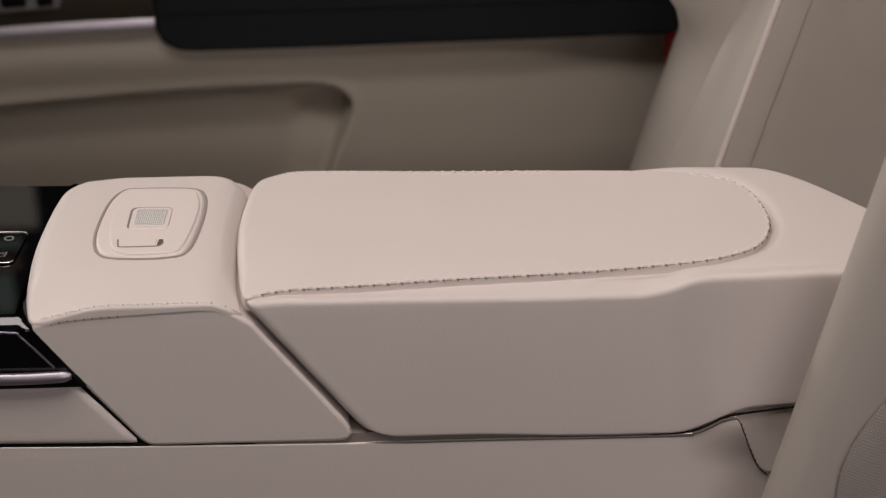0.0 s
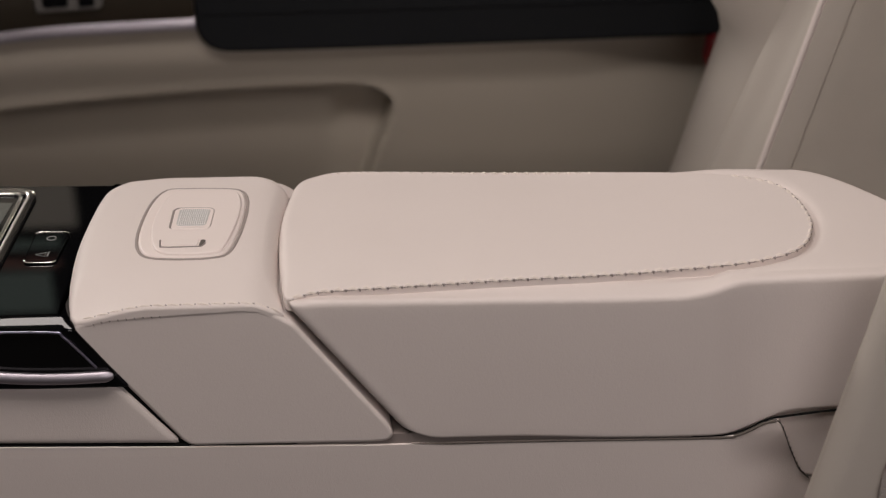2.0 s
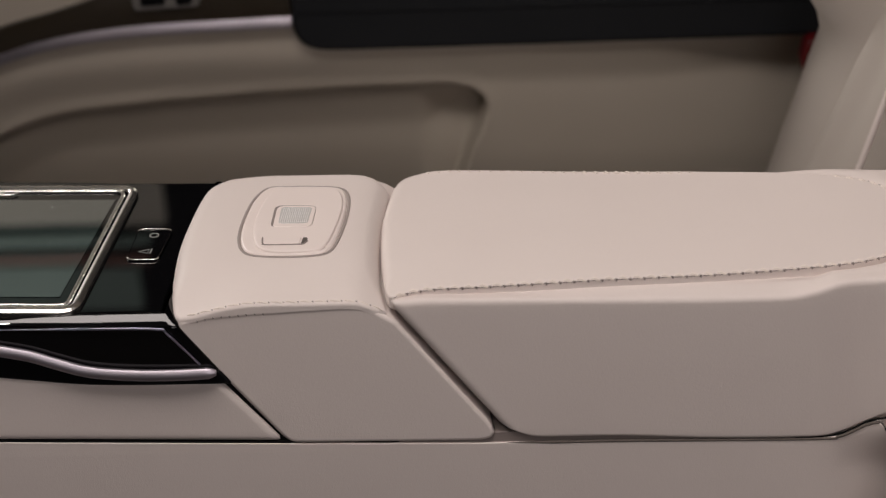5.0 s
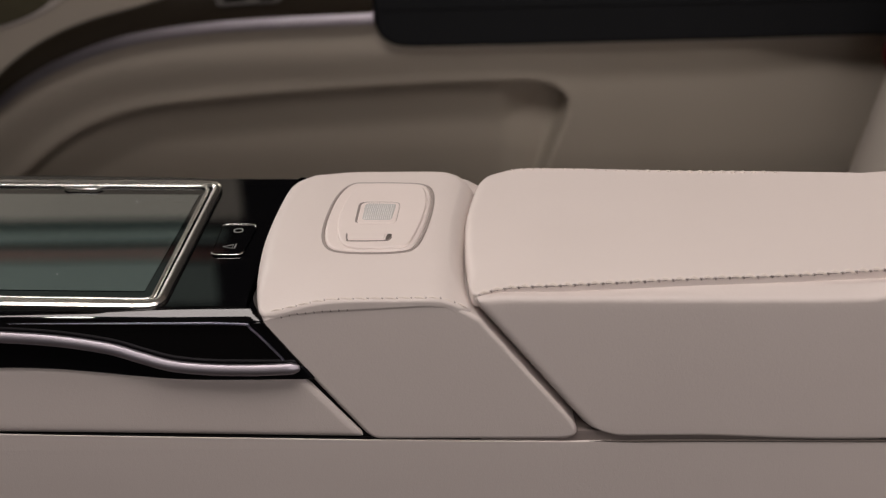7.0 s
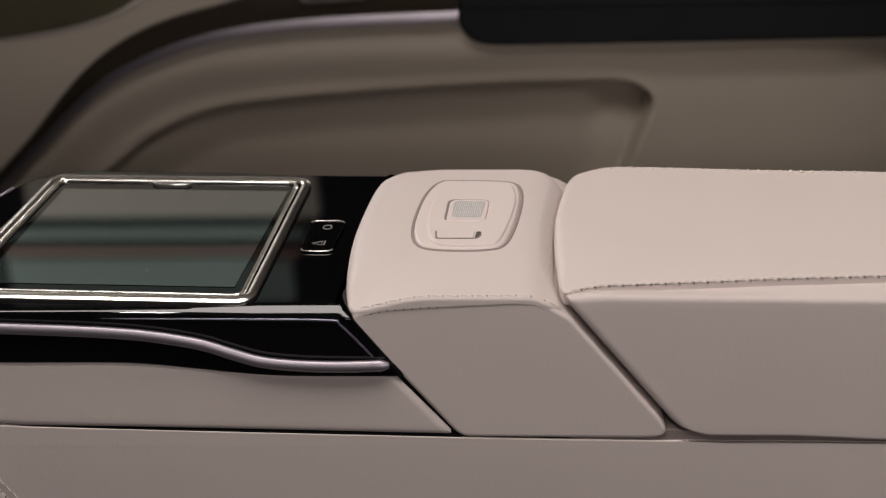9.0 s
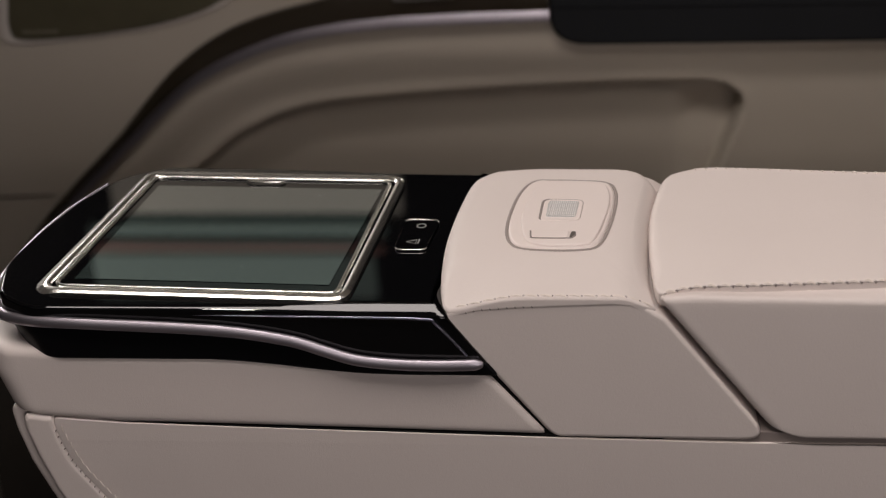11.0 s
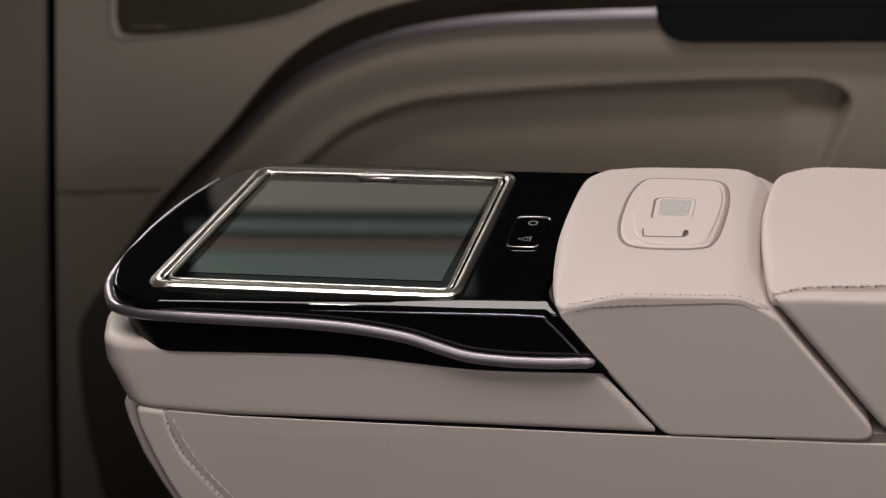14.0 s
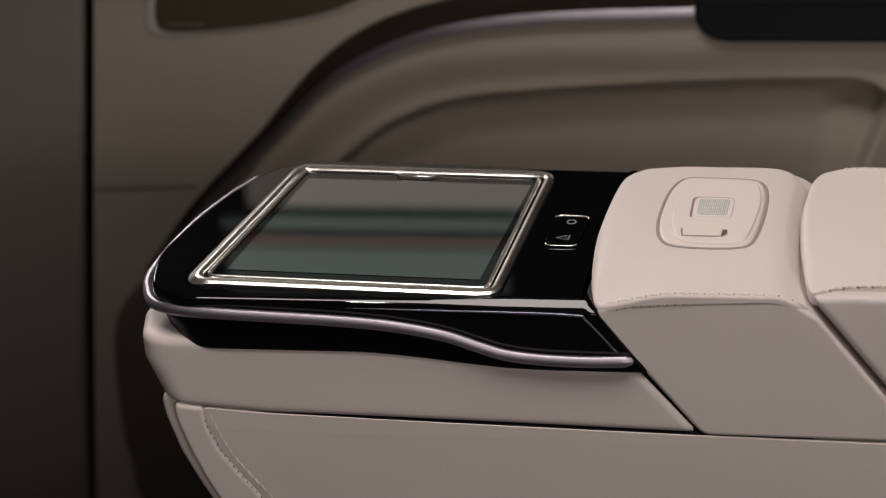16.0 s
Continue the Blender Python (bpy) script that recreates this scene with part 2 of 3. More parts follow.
def holes(path, pitch, radius, out=(0, 0, 1)):
    """Needle holes between the stitches."""
    bm = bmesh.new()
    pts = even(path, pitch)
    for i, q in enumerate(pts[1:-1], 1):
        d = (Vector(pts[i + 1]) - Vector(pts[i - 1])).normalized()
        side = d.cross(Vector(out)).normalized()
        lift = side.cross(d).normalized()
        ring = [Vector(q) + (d * math.cos(t) * 0.8 + side * math.sin(t) * 1.25 + d * math.sin(t) * 0.5) * radius for t in np.linspace(0, 2 * math.pi, 8, endpoint=False)]
        low, high = [bm.verts.new(v - lift * radius) for v in ring], [bm.verts.new(v + lift * radius * 0.4) for v in ring]
        for k in range(8):
            bm.faces.new((low[k], low[(k + 1) % 8], high[(k + 1) % 8], high[k]))
        bm.faces.new(low[::-1])
        bm.faces.new(high)
    bmesh.ops.recalc_face_normals(bm, faces=bm.faces)
    return bm


def block(x0, x1, y0, y1, z0, z1, bevel=0.002):
    bm = bmesh.new()
    bmesh.ops.create_cube(bm, size=1)
    for v in bm.verts:
        v.co = Vector(((x0 + x1) / 2 + v.co.x * (x1 - x0), (y0 + y1) / 2 + v.co.y * (y1 - y0), (z0 + z1) / 2 + v.co.z * (z1 - z0)))
    if bevel:
        bmesh.ops.bevel(bm, geom=bm.edges, offset=bevel, segments=2, profile=0.5, affect="EDGES")
    return bm


def mesh_of(bm, name, mat, angle=35):
    me = bpy.data.meshes.new(name)
    for e in bm.edges:
        f = e.link_faces
        e.smooth = len(f) != 2 or (e.calc_face_angle(0) < radians(angle) and max(len(f[0].verts), len(f[1].verts)) < 9)
    for f in bm.faces:
        f.smooth = True
    bm.to_mesh(me)
    bm.free()
    me.materials.append(mat)
    return me


def thing(name, label, category, group="", kind=""):
    ob = new(name)
    ob.empty_display_size = 0.05
    return tagged(ob, label, category, group, kind)


def part(name, bm, mat, parent, label="", angle=35):
    ob = new(name, mesh_of(bm, name, mat, angle))
    ob.parent = parent
    if label:
        tagged(ob, label)
    return ob


def structure(name, bm, mat, label, category, angle=35):
    return tagged(new(name, mesh_of(bm, name, mat, angle)), label, category, kind="structure")


def single(name, bm, mat, label, category, angle=35):
    return tagged(new(name, mesh_of(bm, name, mat, angle)), label, category)


def bow(y):
    """The bulge of the cushions' front edges towards the nose."""
    return -0.013 * math.sin(math.pi * np.clip((y + 0.02) / 0.25, 0, 1))


# ---- setting: floor, unseen roof and walls ----
structure("floor", block(-2.6, 2.6, -3.6, 1.6, -0.78, -0.72, 0), CARPET, "dark carpeted floor beneath the console", "floor")
bm = shell([[Vector((x, y, z)) for x, y in fillet([(-2.0, -0.24), (-0.39, -0.21), (-0.32, 0.07), (0.02, 0.12), (0.14, 0.09), (0.40, 0.02), (1.6, 0.0), (1.6, 1.05), (-2.0, 1.05)], [0, 0.05, 0.05, 0.1, 0.1, 0.1, 0, 0, 0])] for z in (0.95, 1.0)])
structure("ceiling", bm, ROOF, "unseen cloth headliner, its edge cut to shade the door", "ceiling")
structure("wall_north", block(-2.6, 2.6, 1.50, 1.56, -0.78, 2.6, 0), WALL, "unseen dark wall added beyond the car", "wall")
for name, x0, x1, y0, y1 in (("wall_south", -2.6, 2.6, -3.66, -3.6), ("wall_east", 2.6, 2.66, -3.6, 1.5), ("wall_west", -2.66, -2.6, -3.6, 1.5)):
    structure(name, block(x0, x1, y0, y1, -0.78, 2.6, 0), WALL, "unseen dark wall added round the car", "wall")
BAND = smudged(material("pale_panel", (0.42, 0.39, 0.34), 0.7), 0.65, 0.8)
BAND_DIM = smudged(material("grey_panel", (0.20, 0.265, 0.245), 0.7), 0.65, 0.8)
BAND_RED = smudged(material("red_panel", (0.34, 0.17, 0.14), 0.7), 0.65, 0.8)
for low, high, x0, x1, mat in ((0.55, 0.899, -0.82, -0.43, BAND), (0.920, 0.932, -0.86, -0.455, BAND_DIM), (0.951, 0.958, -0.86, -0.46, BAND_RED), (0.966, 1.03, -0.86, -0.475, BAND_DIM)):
    structure("reflection_panel", block(x0, x1, 1.48, 1.498, low, high, 0), mat, "unseen panel added for the bands mirrored in the screen", "wall panel")

# ---- door ----
POCKET = [(-0.60, -0.30), (-0.52, -0.165), (-0.46, -0.114), (-0.414, -0.078), (-0.355, -0.054), (-0.277, -0.044), (-0.175, -0.037),
          (-0.075, -0.033), (-0.001, -0.033), (0.024, -0.038), (0.036, -0.052), (0.031, -0.075), (0.017, -0.110), (-0.03, -0.25), (-0.06, -0.30)]
TRIM = [(-0.66, -0.245), (-0.60, -0.165), (-0.535, -0.0970), (-0.5148, -0.0785), (-0.4852, -0.0493), (-0.4564, -0.0250), (-0.4289, -0.0080), (-0.402, 0.0045), (-0.3754, 0.0145),
        (-0.3493, 0.0218), (-0.3236, 0.0266), (-0.2981, 0.0299), (-0.2728, 0.0323), (-0.2476, 0.0339), (-0.1977, 0.0357), (-0.129, 0.0375)]


def inside_distance(px, pz, poly):
    """Distance to a polygon's edge on a grid, positive inside."""
    d, odd = np.full(px.shape, 9.0), np.zeros(px.shape, bool)
    for (ax, az), (bx, bz) in zip(poly, poly[1:] + poly[:1]):
        ex, ez = bx - ax, bz - az
        k = np.clip(((px - ax) * ex + (pz - az) * ez) / (ex * ex + ez * ez), 0, 1)
        d = np.minimum(d, np.hypot(px - ax - k * ex, pz - az - k * ez))
        odd ^= ((az > pz) != (bz > pz)) & (px < (bx - ax) * (pz - az) / (bz - az + 1e-12) + ax)
    return np.where(odd, d, -d)


DOOR_Y = 0.647
pocket_line = [tuple(q) for q in curve_points(POCKET, 10, True)]
ridge_line = [tuple(q) for q in curve_points([(-0.66, -0.30), (-0.56, -0.16), (-0.48, -0.075), (-0.40, -0.028), (-0.30, -0.010), (-0.15, -0.006), (0.2, -0.004), (0.5, -0.004), (0.5, -0.45), (-0.66, -0.45)], 10, False)]


def tuck(z):
    """The door falls away below its waist, bent so that its lower part darkens."""
    return 0.62 * np.maximum(-0.10 - z, 0.0) ** 1.5


def door_skin(x0, x1, z0, z1, step=0.003):
    nx, nz = int((x1 - x0) / step), int((z1 - z0) / step)
    gx, gz = np.meshgrid(np.linspace(x0, x1, nx + 1), np.linspace(z0, z1, nz + 1), indexing="ij")
    d = inside_distance(gx, gz, pocket_line)
    y = DOOR_Y + 0.009 * smoothstep(-0.002, 0.007, d) + 0.012 * smoothstep(0.0, 0.050, d) + 0.020 * smoothstep(-0.001, 0.004, d) * smoothstep(-0.030, 0.022, gx)
    y = y - 0.001 * np.exp(-((d + 0.004) / 0.006) ** 2)
    e = inside_distance(gx, gz, ridge_line)
    y = y + 0.010 * smoothstep(-0.012, 0.03, e)
    y = y + 0.020 * smoothstep(0.17, 0.36, gx)
    y = y + 0.05 * smoothstep(0.06, 0.3, gz) + tuck(gz)
    gx = gx + (0.025 + 0.140 * gz - 0.29 * tuck(gz)) * (1 - smoothstep(-0.706, -0.62, gx))
    bm = bmesh.new()
    vs = [[bm.verts.new((gx[i, j], y[i, j], gz[i, j])) for j in range(nz + 1)] for i in range(nx + 1)]
    for i in range(nx):
        for j in range(nz):
            bm.faces.new((vs[i][j], vs[i + 1][j], vs[i + 1][j + 1], vs[i][j + 1]))
    back = bmesh.ops.extrude_face_region(bm, geom=list(bm.faces))
    for v in back["geom"]:
        if isinstance(v, bmesh.types.BMVert):
            v.co.y = DOOR_Y + 0.42
    bmesh.ops.recalc_face_normals(bm, faces=bm.faces)
    return bm


door = thing("car_door", "taupe leather-trimmed car door with a deep map pocket", "car door", kind="structure")
part("panel", door_skin(-0.706, 0.62, -0.70, 0.30), DOOR_SKIN, door, angle=60)
trim = curve_points(TRIM, 10)
part("chrome_strip", sweep([(x, DOOR_Y - 0.006 + tuck(z), z + 0.002) for x, z in trim], 0.0078, 0.0024, up=(0, -0.8, 0.6), taper=lambda u: 0.8 + 0.2 * smoothstep(0.25, 0.65, u)), DOOR_CHROME, door, "satin silver trim strip")
part("strip_shade", sweep([(x, DOOR_Y - 0.0015 + tuck(z), z - 0.0052) for x, z in trim[40:]], 0.0018, 0.0016, up=(0, -1, 0), taper=lambda u: 0.6 + 0.4 * smoothstep(0.0, 0.4, u)), SEAM_SHADE, door, "dark bead painted as the shadow under the trim strip")


def wood_band():
    """A flat band above the strip that widens towards the armrest."""
    low = [np.array(q) for q in curve_points(TRIM, 10)]
    rings = []
    for i, q in enumerate(low):
        u = i / (len(low) - 1)
        w = 0.0100 + 0.0165 * smoothstep(0.12, 0.5, u) + 0.028 * smoothstep(0.6, 1.0, u)
        d = low[min(i + 1, len(low) - 1)] - low[max(i - 1, 0)]
        n = np.array([-d[1], d[0]]) / np.linalg.norm(d)
        a, b = q + n * 0.002, q + n * w
        m = (a + b) / 2
        rings.append([Vector((q[0], DOOR_Y + back + tuck(q[1]), q[1])) for q, back in ((a, 0.01), (a, -0.006), (m, -0.009), (b, -0.006), (b, 0.02))])
    return shell(rings)


part("wood_band", wood_band(), WOOD, door, "dark walnut veneer band")
part("armrest_cap", prism([(-0.1285, 0.13), (-0.1285, 0.034)] + curve_points([(-0.1280, 0.0315), (-0.1240, 0.0220), (-0.1165, 0.0150), (-0.1065, 0.0112), (-0.0920, 0.0102)], 5) + [(-0.002, 0.0102), (0.18, 0.0112), (0.32, 0.0126), (0.62, 0.0155), (0.62, 0.13)], DOOR_Y - 0.011, DOOR_Y + 0.05, 0.005),
     DOOR_BLACK, door, "black leather armrest cap")
part("cap_seam", sweep([(x, DOOR_Y - 0.0112, 0.0462) for x in np.linspace(-0.123, 0.60, 40)], 0.0006, 0.0006), SATIN_BLACK, door, "fine crease along the armrest cap")
switch = part("window_switch", prism(fillet([(-0.2670, 0.080), (-0.2655, 0.0535), (-0.2080, 0.0560), (-0.2040, 0.080)], [0, 0.005, 0.005, 0]), DOOR_Y - 0.013, DOOR_Y + 0.01, 0.002), SWITCH, door, "dull grey window switch plate")
for x0, x1 in ((-0.2590, -0.2365), (-0.2280, -0.2130)):
    part("rocker", prism(fillet([(x0, 0.074), (x0 + 0.001, 0.0590), (x1, 0.0600), (x1, 0.074)], [0, 0.002, 0.002, 0]), DOOR_Y - 0.0155, DOOR_Y, 0.001), SATIN_BLACK, switch, "black rocker")
part("speaker_rim", prism([(-0.616, 0.16), (-0.6245, 0.054)] + curve_points([(-0.6275, 0.036), (-0.6270, 0.020), (-0.6165, 0.0128), (-0.5845, 0.0136), (-0.5418, 0.0183), (-0.494, 0.0247), (-0.4515, 0.0347), (-0.4195, 0.0469), (-0.390, 0.066)], 5) + [(-0.33, 0.16)], DOOR_Y - 0.003, DOOR_Y + 0.05, 0.004),
     RIM, door, "pale rim of the speaker grille")
part("speaker_grille", prism([(-0.607, 0.155), (-0.6150, 0.054)] + curve_points([(-0.6175, 0.036), (-0.6155, 0.0235), (-0.6070, 0.0190), (-0.584, 0.0190), (-0.5361, 0.0232), (-0.4882, 0.0305), (-0.452, 0.0395), (-0.425, 0.0510), (-0.400, 0.070)], 5) + [(-0.345, 0.155)], DOOR_Y - 0.005, DOOR_Y + 0.045, 0.002),
     OLIVE, door, "dark olive speaker grille")
part("script_badge", block(-0.6050, -0.5720, DOOR_Y - 0.0068, DOOR_Y - 0.0040, 0.0255, 0.0285, 0.0008), BADGE, door, "small plain metal badge")
kick = slab(curve_points([(-0.62, -0.24), (-0.664, -0.255), (-0.690, -0.285), (-0.707, -0.326), (-0.716, -0.396), (-0.720, -0.460), (-0.722, -0.560), (-0.70, -0.680), (-0.50, -0.69), (-0.42, -0.50), (-0.50, -0.27)], 8, True), lambda x, z: 0.012, lambda x, z: -0.01, 0.011, 0.001, inner=24)
for v in kick.verts:
    x, z, h = v.co
    v.co = (x - 0.29 * float(tuck(z)), DOOR_Y + 0.008 - h + float(tuck(z)), z)
bmesh.ops.recalc_face_normals(kick, faces=kick.faces)
part("kick_panel", kick, KICK, door, "dark rounded lower door panel")
part("panel_joint", sweep([(-0.700, DOOR_Y - 0.0005 + tuck(-0.144), -0.144), (-0.60, DOOR_Y - 0.0005 + tuck(-0.140), -0.140)], 0.0012, 0.0008), SEAM_SHADE, door)
single("warning_reflector", prism(fillet([(0.315, 0.014), (0.310, -0.005), (0.316, -0.03), (0.345, -0.03), (0.345, 0.018)], 0.008), 0.62, 0.645, 0.004), RED, "small red reflector on the edge of the door", "reflector")



def upright(x0, x1, y0, depth):
    """A post whose sides and face follow the door's lean and tuck. x0, x1: edges as functions of height."""
    rings = []
    for z in np.linspace(-0.70, 0.35, 60):
        y = y0 + float(tuck(z))
        rings.append([Vector((x, q, z)) for x, q in fillet([(x0(z), y + depth), (x0(z), y), (x1(z), y), (x1(z), y + depth)], [0, 0.008, 0.008, 0], 4)])
    return shell(rings)


structure("pillar_trim", upright(lambda z: -1.5, lambda z: -0.797 + 0.1402 * (z + 0.72) - 0.29 * tuck(z), 0.660, 0.1), PILLAR, "taupe pillar trim beside the door", "pillar")
structure("door_gap", upright(lambda z: -0.802 + 0.1402 * (z + 0.72) - 0.29 * tuck(z), lambda z: -0.765 + 0.1429 * (z + 0.70) - 0.29 * tuck(z), 0.669, 0.02), GAP, "black filler painted as shade between door and pillar", "gap")

# ---- console base ----
def hollowed(bm):
    """Lays a grid over the near face and hollows it towards the seat."""
    for k in range(1, 14):
        x = 0.25 + 0.007 * k
        bmesh.ops.bisect_plane(bm, geom=bm.verts[:] + bm.edges[:] + bm.faces[:], plane_co=(x, 0, 0), plane_no=(1, 0, 0))
    for k in range(12):
        bmesh.ops.bisect_plane(bm, geom=bm.verts[:] + bm.edges[:] + bm.faces[:], plane_co=(0, 0, -0.004 - 0.006 * k), plane_no=(0, 0, 1))
    for v in bm.verts:
        if v.co.y < 0.02:
            v.co.y += 0.011 * float(smoothstep(0.268, 0.325, v.co.x) * smoothstep(0.002, -0.035, v.co.z))
    return bm


base = thing("centre_console", "ivory leather lower body of a car centre console", "car console")
panel = prism(fillet([(-0.4055, 0.0072), (-0.4025, -0.008), (-0.3965, -0.025), (-0.3865, -0.040), (-0.372, -0.060), (-0.33, -0.14), (-0.29, -0.72), (0.45, -0.72), (0.45, -0.055), (0.3320, -0.0455), (0.3250, -0.0372), (0.3190, -0.022), (0.3105, 0.0040), (0.301, 0.0024), (0.292, -0.0024), (0.283, -0.0060), (0.268, -0.0074), (0.15, -0.0060), (0.06, -0.0062), (-0.07, -0.0039), (-0.20, -0.0006), (-0.36, 0.0038)],
     [0.003, 0.02, 0.03, 0.03, 0.05, 0.1, 0, 0, 0, 0.01, 0.02, 0.02, 0.005, 0.01, 0.01, 0.01, 0.01, 0, 0, 0, 0, 0]), 0.0006, 0.19, 0.0006)
part("side_panel", hollowed(panel), IVORY, base)
part("front_panel", prism(fillet([(-0.4255, 0.0105), (-0.4250, -0.004), (-0.4185, -0.026), (-0.4095, -0.050), (-0.375, -0.12), (-0.345, -0.72), (-0.28, -0.72), (-0.325, -0.14), (-0.371, -0.060), (-0.3862, -0.040), (-0.3962, -0.025), (-0.4022, -0.008), (-0.4052, 0.0076)],
     [0.009, 0.02, 0.02, 0.02, 0.05, 0, 0, 0.03, 0.02, 0.02, 0.02, 0.02, 0.003]), -0.0004, 0.19, 0.004), IVORY, base)
part("front_lip", prism(fillet([(-0.4370, 0.0130), (-0.4345, -0.006), (-0.4275, -0.032), (-0.4170, -0.056), (-0.385, -0.12), (-0.355, -0.3), (-0.30, -0.3), (-0.37, -0.06), (-0.405, 0.009)], [0.010, 0.02, 0.02, 0.02, 0.03, 0.005, 0.005, 0.02, 0.006]), 0.008, 0.18, 0.004), IVORY, base)
part("stitching", dashes(curve_points([(-0.4000, -0.0015, 0.003), (-0.3955, -0.0015, -0.010), (-0.388, -0.0015, -0.027), (-0.377, -0.0015, -0.043), (-0.362, -0.0015, -0.062)], 8), 0.0066, 0.0054, 0.0005, 0.15, (0, -1, 0)), THREAD, base, "row of ivory saddle stitches")
part("perforation", holes(curve_points([(-0.4052, 0.0000, 0.002), (-0.4017, 0.0000, -0.012), (-0.3942, 0.0000, -0.029), (-0.3832, 0.0000, -0.046), (-0.3687, 0.0000, -0.066)], 8), 0.0048, 0.0006, (0, -1, 0)), SHADE, base, "row of fine needle holes")

part("rear_seam", sweep(curve_points([(0.255, 0.0020, -0.0066), (0.272, 0.0022, -0.0062), (0.283, 0.0024, -0.0050), (0.292, 0.0026, -0.0016), (0.301, 0.0030, 0.0030), (0.312, 0.0032, 0.0058), (0.345, 0.0035, 0.0095), (0.40, 0.0040, 0.0140)], 6), 0.0008, 0.0008), GAP, base, "black bead painted as the armrest's shadow on the seam")
ledge = [(0.062, -0.0064), (0.10, -0.0062), (0.15, -0.0062), (0.268, -0.0074), (0.283, -0.0060), (0.292, -0.0024), (0.301, 0.0024), (0.309, 0.0042)]
part("ledge_shade", sweep(curve_points([(x, 0.0012, z - 0.0002) for x, z in ledge], 8), 0.0010, 0.0010, up=(0, -1, 0), taper=lambda u: min(1.0, 0.15 + 6 * u)), SEAM_SHADE, base, "grey-brown bead painted as the shaded ledge of the seam")
# ---- deck under the screen ----
deck = thing("console_deck", "ivory leather front deck of the console", "car console")


DECK = fillet([(-0.4500, 0.040), (-0.4420, 0.0), (-0.0735, 0.0), (-0.0735, 0.19), (-0.38, 0.19), (-0.440, 0.13)], [0.02, 0.022, 0.005, 0.002, 0.05, 0.05], 12)


def deck_top(x, y):
    return float(np.interp(x, [-0.44, -0.29, -0.254, -0.216, -0.19, -0.11], [0.0600, 0.0560, 0.0535, 0.0485, 0.0465, 0.0455]))


def deck_bottom(x, y):
    return float(np.interp(x, [-0.445, -0.42, -0.36, -0.20, -0.074], [0.0105, 0.0080, 0.0044, 0.0009, -0.0023]))


def deck_lean(x, y, z):
    """The nose tucks under and the rear end slants like the box behind it."""
    return 0.36 * max(0.040 - z, 0.0) * smoothstep(-0.37, -0.44, x) - 0.83 * (z + 0.0022) * smoothstep(-0.19, -0.0745, x)


part("cushion", slab(DECK, deck_top, deck_bottom, 0.0065, 0.0045, deck_lean, step=0.003, levels=12), IVORY, deck)
part("gap_strip", block(-0.085, 0.0, 0.0022, 0.18, -0.012, 0.001, 0.0), GAP, deck, "black filler painted as shade in the gap")
part("gap_wedge", prism([(-0.092, -0.004), (-0.058, -0.004), (-0.118, 0.074), (-0.137, 0.074), (-0.108, 0.030), (-0.083, 0.004)], 0.0030, 0.10, 0.0004), GAP, deck, "black filler painted as shade in the slanting gap")
part("base_strip", block(0.0, 0.262, 0.0022, 0.18, -0.012, 0.001, 0.0), SHADE, base, "taupe filler painted as the dim gap beneath the armrest")

part("front_seam", sweep([(x, 0.0022, float(np.interp(x, [-0.40, -0.36, -0.20, -0.07], [0.0062, 0.0039, 0.0002, -0.0030]))) for x in np.linspace(-0.40, -0.07, 40)], 0.0012, 0.0011, taper=lambda u: 0.15 + 0.85 * min(1.0, max(0.0, 4 * u - 0.4))), GAP, deck, "black bead painted as shade in the seam under the deck")

# ---- black fascia with the screen ----
fascia = thing("touchscreen_fascia", "glossy black control fascia with a chrome-framed touchscreen", "touchscreen")


def face_z(x, y):
    return 0.0925 + 0.04 * y


FASCIA = fillet([(-0.4355, 0.016), (-0.41, -0.002), (-0.1365, -0.002), (-0.1370, 0.022), (-0.1345, 0.085), (-0.1330, 0.125), (-0.1310, 0.160), (-0.1280, 0.178), (-0.122, 0.187), (-0.360, 0.196), (-0.392, 0.180), (-0.4125, 0.145), (-0.4275, 0.105), (-0.4412, 0.055)],
                [0.022, 0.03, 0.007, 0.03, 0.05, 0.05, 0.03, 0.02, 0.004, 0.02, 0.05, 0.06, 0.08, 0.08], 12)


def strip_z(x):
    return 0.0795 - 0.0275 * smoothstep(-0.31, -0.165, x)


def slant_end(x, y, z):
    return -0.72 * min(z - 0.09, 0.0) * smoothstep(-0.20, -0.141, x)


part("housing", slab(FASCIA, lambda x, y: face_z(x, y) - 0.0005, lambda x, y: strip_z(x), lambda x, y: float(np.interp(x, [-0.30, -0.24, -0.195, -0.145], [0.0022, 0.0045, 0.0085, 0.0085])) * (1 - 0.3 * smoothstep(0.02, 0.12, y)), 0.001, slant_end, inner=1, facet=16.0), BLACK, fascia)
SKIRT = fillet([(-0.440, 0.03), (-0.418, -0.0015), (-0.137, -0.0015), (-0.137, 0.185), (-0.375, 0.180), (-0.420, 0.14)], [0.03, 0.03, 0.004, 0.004, 0.03, 0.05], 10)
part("skirt", slab(SKIRT, lambda x, y: strip_z(x) + 0.001, lambda x, y: 0.0525 - 0.0105 * smoothstep(-0.30, -0.17, x), 0.002, 0.003, lambda x, y, z: slant_end(x, y, z) - (0.5 * (0.075 - z) if x > -0.3 else -(0.20 * (0.078 - z) + 10.0 * (0.078 - z) ** 2)) * (1 - smoothstep(-0.40, -0.37, x))), SATIN_BLACK, fascia, "black skirt beneath the trim strip")
